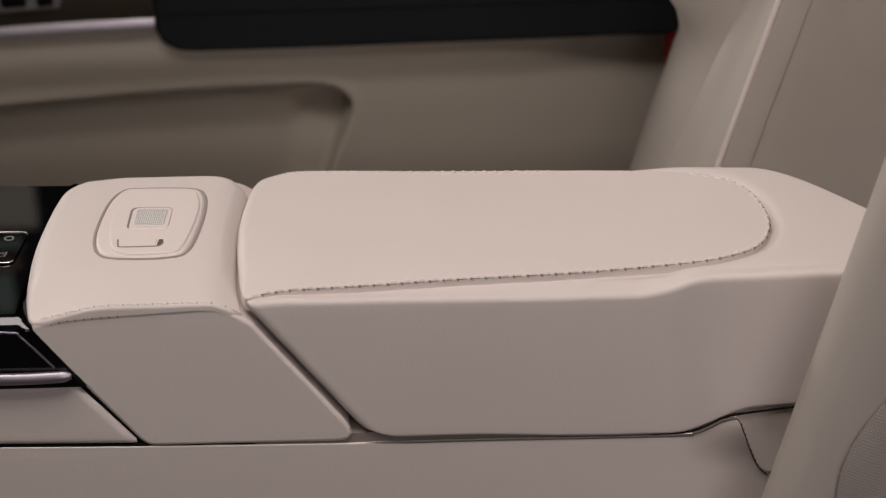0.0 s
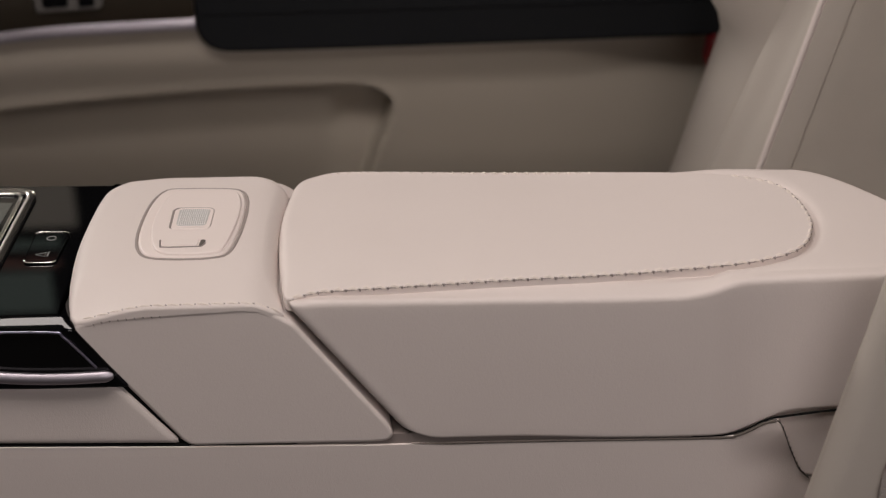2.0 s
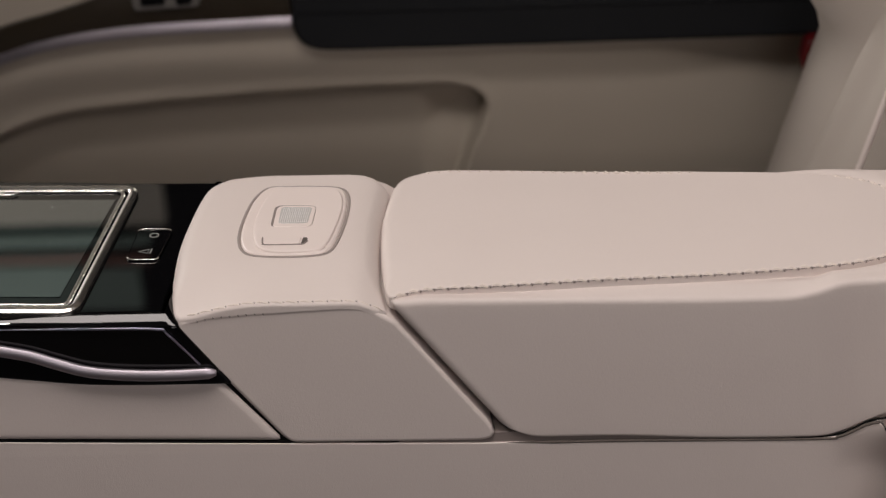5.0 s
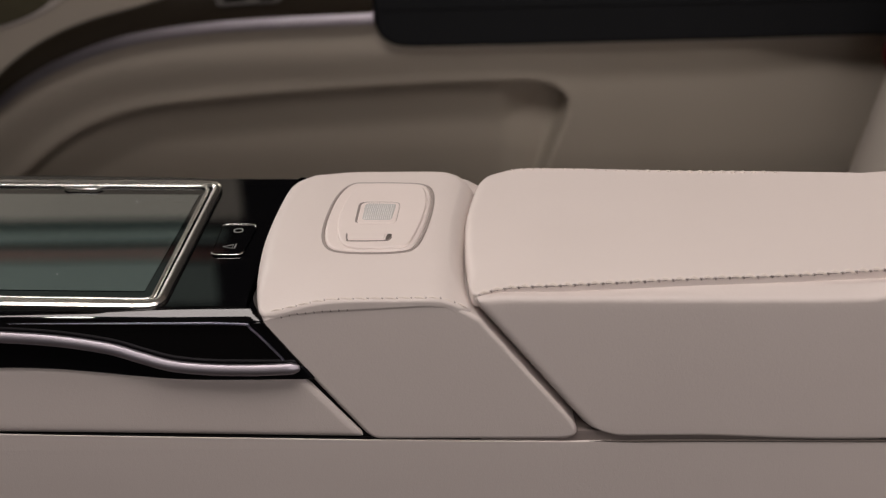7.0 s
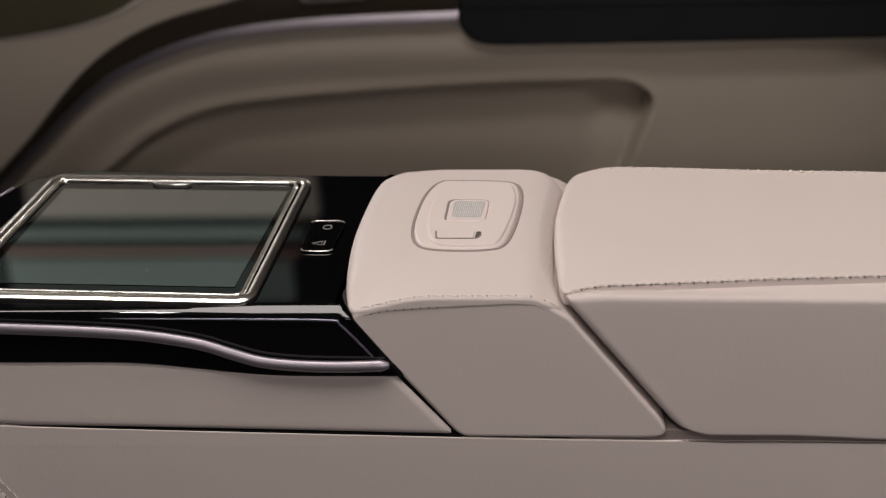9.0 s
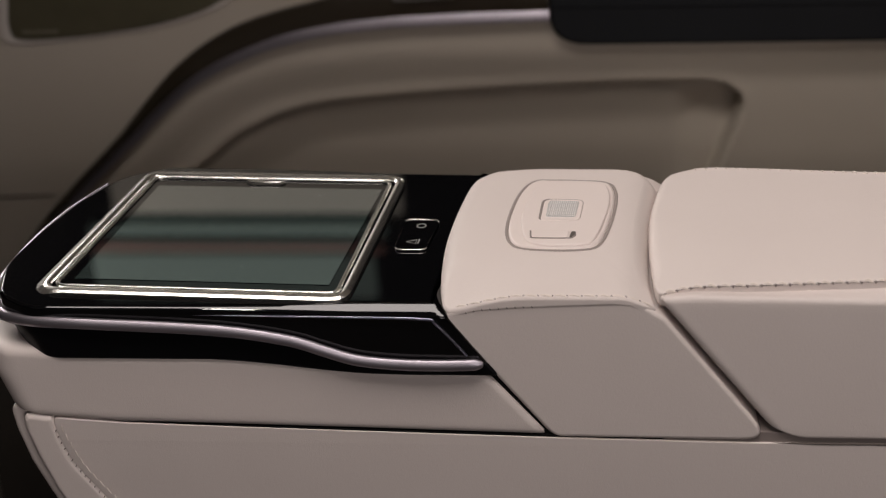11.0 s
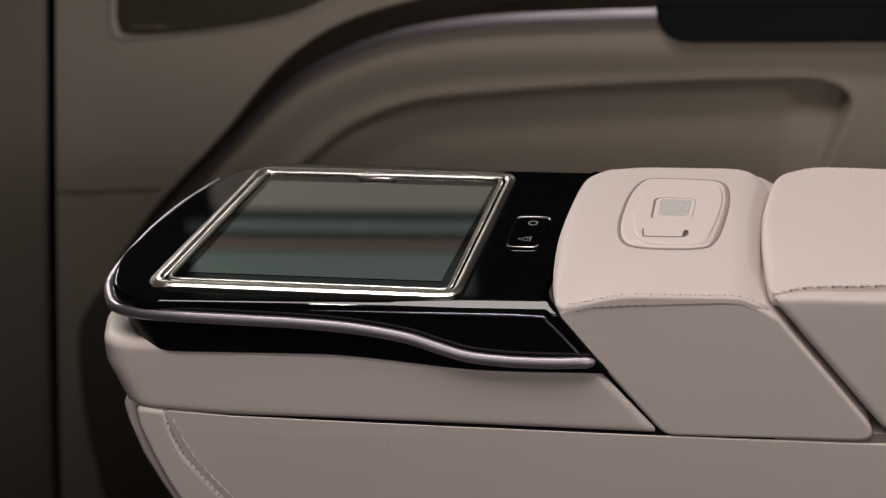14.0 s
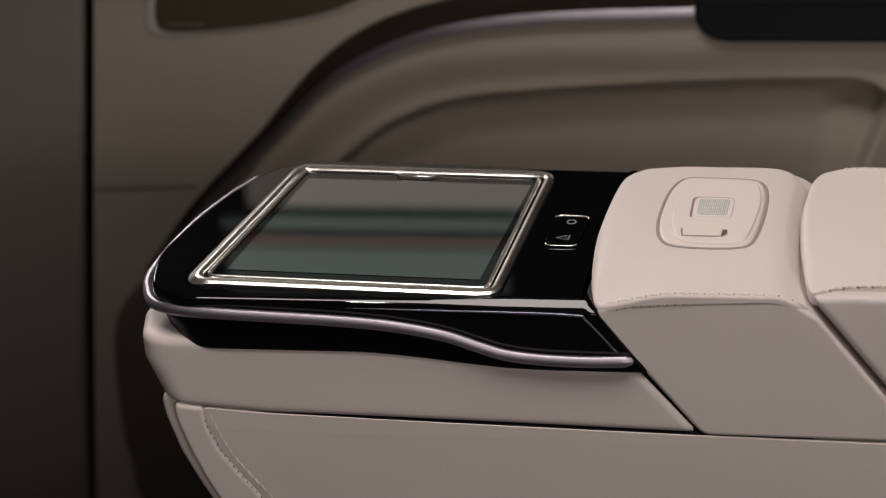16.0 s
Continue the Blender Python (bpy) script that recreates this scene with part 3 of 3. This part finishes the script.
STRIP = curve_points([(-0.1135, -0.0035, 0.0525), (-0.142, -0.0045, 0.0520), (-0.171, -0.0045, 0.0528), (-0.196, -0.0045, 0.0558), (-0.215, -0.0045, 0.0618), (-0.236, -0.0045, 0.0690), (-0.269, -0.0045, 0.0750),
                      (-0.303, -0.0045, 0.0780), (-0.344, -0.0045, 0.0800), (-0.385, -0.004, 0.0815), (-0.412, 0.001, 0.0805), (-0.432, 0.012, 0.0785), (-0.4425, 0.03, 0.0775), (-0.4470, 0.055, 0.0795),
                      (-0.4370, 0.104, 0.0850), (-0.4215, 0.145, 0.0895), (-0.4015, 0.180, 0.0930)], 8)
part("trim_strip", sweep(STRIP, 0.0032, 0.0040, taper=lambda u: min(1.0, 0.45 + 40 * u, 1.0 - 0.6 * (u - 0.75) / 0.25)), SATIN, fascia, "satin silver wavy trim strip")

part("side_crease", sweep(curve_points([(-0.300, -0.0030, 0.0870), (-0.200, -0.0034, 0.0862), (-0.150, -0.0034, 0.0850), (-0.142, -0.0034, 0.0810), (-0.1235, -0.0030, 0.0585)], 8), 0.0007, 0.0008, taper=lambda u: min(1.0, 3 * u + 0.05)), LILAC, fascia, "thin lilac-grey edge of the side inset")
SCREEN_QUAD = [(-0.4060, 0.0180), (-0.2030, 0.0080), (-0.1875, 0.1735), (-0.3690, 0.1820)]


def on_face(poly, lift):
    return [(x, y, face_z(x, y) + lift) for x, y in poly]


frame_line = even(fillet(SCREEN_QUAD, 0.010, 10), 0.003, True)
screen = part("screen_frame", sweep(on_face(frame_line, 0.0008), 0.0030, 0.0024, True), CHROME, fascia, "polished chrome screen frame")
inner_line = even(fillet([(-0.3985, 0.0235), (-0.2085, 0.0135), (-0.1945, 0.1690), (-0.3640, 0.1770)], 0.006, 10), 0.003, True)
part("inner_bead", sweep(on_face(inner_line, 0.0008), 0.0016, 0.0018, True), CHROME, fascia, "slim chrome inner bead")


def plinth():
    """A sloped skirt round the frame, widest at its forward corner."""
    line = np.array(even(fillet(SCREEN_QUAD, 0.010, 10), 0.002, True))
    n = outward(line)
    rings = [[], [], [], []]
    for (x, y), (a, b) in zip(line, n):
        tilt = radians(40 if b < -0.7 else 28 + 12 * max(0.0, -b) / 0.7)
        width = 0.0012 + 0.0036 * max(0.0, -a) * (1 - smoothstep(0.02, 0.16, y)) + 0.0003 * max(0.0, -b)
        for ring, d, lift in zip(rings, (0.0, 0.0022, 0.0022 + width, 0.0024 + width), (-0.002, 0.0026, 0.0026 - width * math.tan(tilt), -0.004)):
            ring.append(Vector((x + a * d, y + b * d, face_z(x, y) + lift)))
    bm = shell(rings + [rings[0]], False)
    bmesh.ops.remove_doubles(bm, verts=bm.verts, dist=1e-6)
    return bm


part("frame_plinth", plinth(), CHROME, fascia, "sloped chrome skirt round the screen frame")


def plate_on_face(poly, lift, thick):
    rings = [[Vector((x, y, face_z(x, y) + lift - thick)) for x, y in poly], [Vector((x, y, face_z(x, y) + lift)) for x, y in poly]]
    return shell(rings)


part("screen_border", plate_on_face(inner_line, 0.0006, 0.002), BLACK, fascia, "black glass border of the screen")
part("display", plate_on_face([(-0.3870, 0.0335), (-0.2150, 0.0255), (-0.1995, 0.1580), (-0.3600, 0.1650)], 0.0010, 0.002), SCREEN, fascia, "dark grey glass display")
part("status_mark", sweep(on_face([(-0.2925, 0.0190), (-0.2890, 0.0188), (-0.2884, 0.0162)], 0.0012), 0.0004, 0.0003), MARK, fascia, "tiny white mark below the display")
part("finger_tab", sweep([(-0.297, 0.1705, face_z(0, 0.17) + 0.002), (-0.294, 0.1675, face_z(0, 0.17) + 0.002), (-0.273, 0.1665, face_z(0, 0.17) + 0.002), (-0.270, 0.1695, face_z(0, 0.17) + 0.002)], 0.0008, 0.0008), CHROME, fascia, "small bright tab on the screen frame")

for x, y in ((-0.2775, 0.0490), (-0.2420, 0.1490), (-0.2835, 0.1030)):
    part("dust_speck", plate_on_face([(x - 0.0004, y - 0.0005), (x + 0.0003, y - 0.0004), (x + 0.0005, y + 0.0004), (x - 0.0002, y + 0.0007)], 0.0012, 0.0003), MARK, fascia, "pale speck of dust on the glass")

pad_line = fillet([(-0.1790, 0.0730), (-0.1582, 0.0725), (-0.1532, 0.1143), (-0.1768, 0.1153)], 0.005, 5)
button = part("button_pad", plate_on_face(pad_line, 0.0006, 0.003), BLACK, fascia, "black two-button pad with chrome ends")
for a, b in ((0, 1), (2, 3)):
    ends = [pad_line[k] for k in (list(range(1, 11)) if a == 0 else list(range(13, 23)))]
    part("chrome_edge", sweep(on_face(ends, 0.0007), 0.0005, 0.0005), CHROME, button)
part("bezel", sweep(on_face(pad_line, 0.0004), 0.0005, 0.0005, True), BLACK, button, "glossy black bezel")
ring_pts = [(-0.1650 + 0.0029 * math.cos(t), 0.1060 + 0.0027 * math.sin(t)) for t in np.linspace(0, 2 * math.pi, 20, endpoint=False)]
part("ring_icon", sweep(on_face(ring_pts, 0.0007), 0.0005, 0.0003, True), MARK, button, "white ring symbol")
part("triangle_icon", sweep(on_face([(-0.1722, 0.0838), (-0.1660, 0.0812), (-0.1655, 0.0866)], 0.0007), 0.0005, 0.0003, True), MARK, button, "white triangle symbol")
part("bar_icon", sweep(on_face([(-0.1644, 0.0810), (-0.1638, 0.0872)], 0.0007), 0.0005, 0.0003), MARK, button, "white bar symbol")

# ---- storage box with the latch plate ----
box = thing("console_box", "ivory leather console storage box with a latch plate", "storage box")
part("body", prism(fillet([(-0.1375, 0.0868), (-0.0675, -0.0035), (0.0735, -0.0045), (0.0068, 0.0846), (-0.010, 0.0955), (-0.029, 0.0978), (-0.065, 0.0965), (-0.115, 0.0928)], [0.008, 0.014, 0.010, 0.010, 0.02, 0.03, 0.03, 0.03]), 0.0, 0.188, 0.0030, bow), IVORY, box)


def box_top(x, y):
    return 0.0992 + 0.0043 * min(1.0, 1.7 * math.sin(math.pi * np.clip((x + 0.15) / 0.15, 0, 1))) * smoothstep(-0.01, 0.06, y) - (0.0005 + 0.0105 * (1 - smoothstep(0.0, 0.045, y))) * smoothstep(-0.085, -0.148, x) - 0.009 * smoothstep(-0.024, 0.003, x)


BOX_PLAN = [(-0.1345, 0.0010), (-0.128, -0.0002), (-0.100, -0.0005), (-0.03, -0.0005), (-0.010, 0.0000), (-0.002, 0.003)]
rear = [(0.001 + bow(y), y) for y in np.linspace(0.012, 0.160, 10)]
front = curve_points([(-0.124, 0.1890), (-0.1370, 0.181), (-0.1440, 0.165), (-0.1480, 0.125), (-0.1490, 0.088), (-0.1470, 0.055), (-0.1430, 0.025), (-0.1385, 0.006)], 3)
part("top_cover", slab(BOX_PLAN + rear + [(-0.0088, 0.169), (-0.0130, 0.1770), (-0.0200, 0.1832), (-0.0290, 0.1870), (-0.0400, 0.1888), (-0.10, 0.190)] + front, box_top, lambda x, y: float(np.interp(x, [-0.14, -0.115, -0.093, -0.029, -0.018, -0.005], [0.0830, 0.0895, 0.0915, 0.0945, 0.0930, 0.0850])), lambda x, y: 0.0022 + (0.007 + 0.004 * smoothstep(-0.09, -0.13, x)) * smoothstep(0.002, 0.05, y), 0.0008, levels=6), IVORY, box)
box_line = curve_points([(x, 0.0020 if -0.12 < x < -0.015 else 0.0028, box_top(x, 0.002) - 0.0001) for x in np.linspace(-0.131, -0.004, 22)], 4)
part("stitching", dashes(box_line, 0.0088, 0.0082, 0.0008, 0.16), THREAD, box, "ivory saddle stitches along the edge")
part("perforation", holes(box_line, 0.0088, 0.0007), SHADE, box, "row of fine needle holes")
part("lower_perforation", holes([(x, -0.0012, float(np.interp(x, [-0.131, -0.115, -0.093, -0.06], [0.0862, 0.0905, 0.0925, 0.0935]))) for x in np.linspace(-0.128, -0.075, 12)], 0.0052, 0.0005, (0, -1, 0)), SHADE, box, "row of fine needle holes")
part("stitching_far", dashes([(x, 0.1862 if x < -0.028 else 0.1862 - 0.35 * (x + 0.028), box_top(x, 0.184) - 0.0052 - 0.004 * smoothstep(-0.03, -0.01, x)) for x in np.linspace(-0.09, -0.012, 14)], 0.0070, 0.0052, 0.0011, 0.2), THREAD, box)


PLATE_LINE = curve_points([(-0.0930, 0.1610), (-0.1008, 0.1420), (-0.1042, 0.1080), (-0.1035, 0.0830), (-0.0990, 0.0670), (-0.0905, 0.0605), (-0.0715, 0.0582), (-0.0525, 0.0592),
                           (-0.0430, 0.0655), (-0.0382, 0.0925), (-0.0364, 0.1270), (-0.0386, 0.1490), (-0.0450, 0.1590), (-0.0620, 0.1618), (-0.0800, 0.1625)], 5, True)
RAISED = curve_points([(-0.0850, 0.1545), (-0.0925, 0.1420), (-0.0962, 0.1150), (-0.0960, 0.0930), (-0.0920, 0.0720), (-0.0850, 0.0628), (-0.0716, 0.0602), (-0.0540, 0.0612),
                       (-0.0463, 0.0665), (-0.0414, 0.0920), (-0.0390, 0.1240), (-0.0416, 0.1460), (-0.0475, 0.1540), (-0.0670, 0.1562)], 5, True)
WELL = fillet([(-0.0850, 0.0965), (-0.0570, 0.0955), (-0.0565, 0.1275), (-0.0850, 0.1290)], [0.004, 0.005, 0.006, 0.006], 8)
latch = part("latch_plate", slab(PLATE_LINE, lambda x, y: 0.1050, lambda x, y: 0.098, 0.0022, 0.0005, inner=10, step=0.002), PLATE, box, "rounded ivory plastic latch plate")
part("groove", sweep([(x, y, box_top(x, y) + 0.0001) for x, y in even([q + n * 0.0011 for q, n in zip(PLATE_LINE, outward(PLATE_LINE))], 0.003, True)], 0.0011, 0.0005, True), GROOVE, latch, "thin joint round the plate, its shade painted taupe")
part("raised_face", slab(RAISED, lambda x, y: 0.1064, lambda x, y: 0.1040, 0.0014, 0.0003, step=0.002), PLATE, latch)
part("lens_well", slab(WELL, lambda x, y: 0.10655, lambda x, y: 0.1055, 0.0002, 0.0002, step=0.0015), SHADE, latch, "recess round the lens, its shade painted taupe")
part("bezel", slab(fillet([(-0.0834, 0.0958), (-0.0572, 0.0948), (-0.0566, 0.1266), (-0.0832, 0.1278)], [0.003, 0.005, 0.006, 0.006], 8), lambda x, y: 0.1069, lambda x, y: 0.1060, 0.0006, 0.0002, step=0.0015), PLATE, latch, "pale bezel round the lens")
lens = part("lens", slab(fillet([(-0.0802, 0.1000), (-0.0604, 0.0992), (-0.0592, 0.1238), (-0.0802, 0.1250)], 0.003, 6), lambda x, y: 0.1071, lambda x, y: 0.106, 0.0003, 0.0002, step=0.0015), LENS, latch, "ribbed clear lens")
for k in range(14):
    x = -0.0788 + k * 0.00134
    part("rib", sweep([(x, 0.1012, 0.1072), (x + 0.0008, 0.1228, 0.1072)], 0.0004, 0.0005, sides=6), RIB, lens)
part("slot", sweep(curve_points([(-0.0884, 0.0803, 0.1064), (-0.0874, 0.0722, 0.1064), (-0.0848, 0.0698, 0.1064), (-0.0630, 0.0695, 0.1064), (-0.0596, 0.0712, 0.1064), (-0.0582, 0.0745, 0.1064)], 5), 0.0006, 0.0005), SHADE, latch, "thin dark slot of the latch tab")
part("tab", slab(fillet([(-0.0872, 0.0712), (-0.0632, 0.0704), (-0.0624, 0.0800), (-0.0876, 0.0812)], [0.003, 0.002, 0.002, 0.002], 5), lambda x, y: 0.1069, lambda x, y: 0.1060, 0.0006, 0.0002, step=0.001), PLATE, latch, "small release tab")
part("slot_end", slab(fillet([(-0.0622, 0.0702), (-0.0585, 0.0715), (-0.0582, 0.0790), (-0.0614, 0.0796)], [0.001, 0.002, 0.001, 0.001], 4), lambda x, y: 0.1067, lambda x, y: 0.1055, 0.0003, 0.0002, step=0.001), SEAM_SHADE, latch)

# ---- armrest ----
arm = thing("armrest", "padded ivory leather armrest with a stitched top pad", "armrest")


def pad_top(x, y):
    level = 0.1015 + 0.0035 * smoothstep(0.0, 0.25, x) + 0.0008 * math.sin(math.pi * np.clip(x / 0.34, 0, 1)) - 0.0022 * smoothstep(0.03, -0.012, x)
    level += 0.0016 * (1 - smoothstep(0.02, 0.10, y)) * (1 - smoothstep(0.12, 0.24, x)) * smoothstep(-0.004, 0.03, x)
    return level - (0.0040 * smoothstep(0.03, 0.18, x) - 0.0022 * smoothstep(0.20, 0.28, x)) * smoothstep(0.03, 0.175, y)


near_edge = [(0.0025, 0.0050), (0.014, 0.0082), (0.058, 0.0094), (0.129, 0.0119), (0.202, 0.0154), (0.274, 0.0245), (0.308, 0.0338)]
turn = [(0.3285, 0.0490), (0.3375, 0.075), (0.3370, 0.102), (0.3295, 0.132), (0.317, 0.150), (0.291, 0.162)]
far_edge = [(0.20, 0.178), (0.10, 0.184), (0.03, 0.1888), (0.012, 0.1887), (-0.001, 0.1868), (-0.0065, 0.180)]
nose_edge = [(-0.0095, 0.166), (-0.0130, 0.125), (-0.0120, 0.090), (-0.0088, 0.055), (-0.0045, 0.022), (-0.0015, 0.0085)]
PAD = curve_points(near_edge + turn + far_edge + nose_edge, 6, True)


def pad_rim(x, y):
    """The channel and the swollen rim round the end of the pad."""
    away = -inside_distance(x, y, [tuple(q) for q in PAD])
    swell = 0.0018 * smoothstep(0.0015, 0.011, away) - 0.0026 * np.exp(-((away - 0.001) / 0.0025) ** 2)
    return smoothstep(0.20, 0.30, x) * (swell - 0.002 * smoothstep(0.0, -0.006, away))


def armrest_body():
    """Sections across the armrest, slanted at the front and stepped in behind."""
    rings = []
    stations = [0.0, 0.0008, 0.002, 0.004, 0.007, 0.009, 0.011, 0.0135, 0.016, 0.019] + list(np.arange(0.022, 0.230, 0.004)) + list(np.arange(0.230, 0.380, 0.002)) + list(np.arange(0.380, 0.465, 0.004))
    counts = [5, 6, 64, 10, 18]
    for s in stations:
        inset = 0.006 - math.sqrt(max(0.006 ** 2 - (0.006 - min(s, 0.006)) ** 2, 0))
        low = -0.0025 - 0.0035 * smoothstep(0.06, 0.24, s) + 0.0065 * (1 - smoothstep(0.0, 0.020, s)) ** 1.5 + 0.0145 * smoothstep(0.272, 0.322, s) + 0.006 * smoothstep(0.32, 0.46, s)
        near = 0.0048 * smoothstep(0.262, 0.298, s) + 0.002 * smoothstep(0.29, 0.36, s)
        far = 0.19 - 0.012 * smoothstep(0.0, 0.33, s) - 0.12 * smoothstep(0.330, 0.462, s)
        crest, back = pad_top(s, 0.03) - 0.0042, pad_top(s, 0.175) - 0.0042 + 0.0020 * smoothstep(0.18, 0.27, s) - 0.0014 * smoothstep(0.285, 0.34, s)
        high = 0.1003 - 0.0015 * (1 - smoothstep(0.0, 0.03, s)) - 0.0044 * smoothstep(0.0, 0.22, s) + 0.0100 * smoothstep(0.243, 0.290, s)
        ledge = min(max(high - 0.0010, crest - 0.0012), pad_top(s, 0.03) - 0.0022)
        sec = fillet([(near + inset, low + inset), (far - inset, low + inset), (far - inset, back - inset), (near + 0.012 + inset, ledge - inset), (near + inset, high - inset)], [0.0025, 0.006, 0.010, 0.012, 0.0045], 6)
        dense = []
        for c in range(5):
            corner = sec[7 * c:7 * c + 7]
            nxt = sec[(7 * c + 7) % 35]
            dense += corner + [corner[-1] + (nxt - corner[-1]) * k / counts[c] for k in range(1, counts[c])]
        dense = np.array(dense)
        k = 1 - smoothstep(0.02, 0.24, s)
        x = 0.0015 + s + 0.750 * k * (0.0975 - dense[:, 1]) + 0.8 * np.array([bow(y) for y in dense[:, 0]]) * (1 - smoothstep(0, 0.3, s))
        z = dense[:, 1] + pad_rim(x, dense[:, 0]) * smoothstep(0.070, 0.094, dense[:, 1]) * smoothstep(near + 0.002, near + 0.02, dense[:, 0])
        rings.append([Vector((a, b, c)) for a, b, c in zip(x, dense[:, 0], z)])
    return shell(rings)


part("body", armrest_body(), IVORY, arm)


part("top_pad", slab(PAD, pad_top, lambda x, y: 0.090, lambda x, y: 0.0014 + 0.006 * (1 - smoothstep(-0.005, 0.02, x)) * smoothstep(0.01, 0.04, y), 0.002, levels=8), IVORY, arm, "soft raised leather pad")
stitch_line = curve_points([(x, y, 0) for x, y in near_edge + turn], 6)
n_line, pad_crease = [], []
for i, q in enumerate(stitch_line):
    d = stitch_line[min(i + 1, len(stitch_line) - 1)] - stitch_line[max(i - 1, 0)]
    s = np.array([-d[1], d[0], 0]) / np.linalg.norm(d[:2])
    w = q + s * 0.0011
    n_line.append((w[0], w[1], pad_top(w[0], w[1]) - 0.0007))
    w = q + s * 0.0002
    pad_crease.append((w[0], w[1], pad_top(w[0], w[1]) - 0.0009))
part("pad_crease", sweep(pad_crease, 0.0003, 0.0003), SHADE, arm, "fine crease below the stitches, its shadow painted taupe")
part("stitching", dashes(n_line, 0.0088, 0.0072, 0.0012, 0.17), THREAD, arm, "ivory saddle stitches round the pad")
part("perforation", holes(n_line, 0.0088, 0.0012), SHADE, arm, "row of fine needle holes")
part("stitching_far", dashes([(x, y - 0.0026, pad_top(x, y) - 0.0006) for x, y in far_edge[::-1][2:]], 0.0070, 0.0052, 0.0010, 0.2), THREAD, arm)

# ---- seats ----
def insert_edge(x, y, z):
    z = max(z, -0.013)
    return -0.0093 + 0.151 * z + 5.8 * z * z


near_seat = thing("rear_seat", "ivory leather seat bolster with a knitted fabric centre", "car seat")
part("bolster", slab(curve_points([(0.352, -0.008), (0.338, -0.028), (0.3300, -0.045), (0.3345, -0.058), (0.350, -0.066), (0.380, -0.070), (0.46, -0.070), (0.60, -0.06), (0.62, -0.012), (0.48, 0.004)], 8, True), lambda x, y: 0.45, lambda x, y: -0.35, 0.03, 0.01, lambda x, y, z: 0.29 * z, step=0.005, levels=24), SEAT, near_seat)
part("fabric_insert", slab(curve_points([(0.3745, -0.0690), (0.378, -0.0725), (0.40, -0.0740), (0.50, -0.074), (0.62, -0.07), (0.62, -0.05), (0.40, -0.05)], 8, True), lambda x, y: 0.40, lambda x, y: -0.35, 0.004, 0.004, insert_edge, step=0.005, levels=40), SEAT_KNIT, near_seat, "grey-beige knitted centre panel")

part("seam", sweep([(0.3742 + insert_edge(0, 0, z), -0.0712, z) for z in np.linspace(-0.30, 0.14, 70)], 0.0005, 0.0005, up=(0, -1, 0)), SHADE, near_seat, "fine seam round the insert")

far_seat = thing("rear_seat", "ivory leather seat backrest beyond the armrest", "car seat")


def lean(x, y, z):
    return 0.325 * z


def shoulder(x, y, z):
    return 0.325 * z - 0.043 * smoothstep(0.085, 0.155, z) * (1 - smoothstep(0.288, 0.312, x))


def valley(x, y, z):
    return 0.325 * z + 0.09 * (z + 0.03) * (1 - smoothstep(0.306, 0.345, x))


part("outer_bolster", slab(curve_points([(0.300, 0.520), (0.2845, 0.470), (0.288, 0.420), (0.306, 0.388), (0.345, 0.372), (0.42, 0.40), (0.44, 0.50), (0.36, 0.54)], 8, True), lambda x, y: 0.50, lambda x, y: -0.30, 0.04, 0.01, shoulder, step=0.008, levels=30), SEAT, far_seat)
part("inner_bolster", slab(curve_points([(0.304, 0.400), (0.307, 0.366), (0.324, 0.345), (0.375, 0.330), (0.46, 0.33), (0.48, 0.42)], 8, True), lambda x, y: 0.50, lambda x, y: -0.30, 0.03, 0.01, valley, step=0.004, levels=30), SEAT, far_seat)
part("piping", sweep([(0.3240 + 0.325 * z, 0.3440, z) for z in np.linspace(-0.1, 0.4, 20)], 0.0029, 0.0029), IVORY, far_seat, "raised piping along the backrest")
part("seam", sweep([(0.3440 + 0.325 * z, 0.3325, z) for z in np.linspace(-0.1, 0.4, 20)], 0.0005, 0.0005), SEAT, far_seat, "fine seam beside the piping")
part("border", slab(curve_points([(0.3240, 0.3440), (0.3330, 0.3372), (0.3430, 0.3328), (0.3470, 0.3345), (0.3360, 0.3500)], 6, True), lambda x, y: 0.49, lambda x, y: -0.30, 0.002, 0.002, lean, step=0.004, levels=20), SEAT, far_seat)
part("centre_panel", slab(curve_points([(0.334, 0.354), (0.345, 0.333), (0.37, 0.322), (0.41, 0.307), (0.48, 0.284), (0.62, 0.25), (0.72, 0.26), (0.72, 0.40), (0.50, 0.42)], 8, True), lambda x, y: 0.50, lambda x, y: -0.30, 0.03, 0.01, lean, step=0.008, levels=20), FINE_KNIT, far_seat, "knitted fabric centre panel")

gusset = single("seat_gusset", prism(fillet([(0.3080, 0.0066), (0.3125, -0.009), (0.3170, -0.024), (0.3260, -0.044), (0.40, -0.055), (0.40, 0.012), (0.34, 0.0095)], [0.004, 0.02, 0.02, 0.01, 0, 0, 0]), 0.0105, 0.12, 0.003), IVORY, "ivory leather gusset beside the seat", "seat trim")
seam_line = curve_points([(0.3095, 0.0020, 0.0035), (0.3122, 0.0030, -0.0004), (0.3152, 0.0046, -0.009), (0.3192, 0.0070, -0.022), (0.3250, 0.0092, -0.0372), (0.3318, 0.0105, -0.0455)], 8)
part("seam", sweep(seam_line, 0.0005, 0.0005), SEAM_SHADE, gusset, "dark seam beside the gusset")
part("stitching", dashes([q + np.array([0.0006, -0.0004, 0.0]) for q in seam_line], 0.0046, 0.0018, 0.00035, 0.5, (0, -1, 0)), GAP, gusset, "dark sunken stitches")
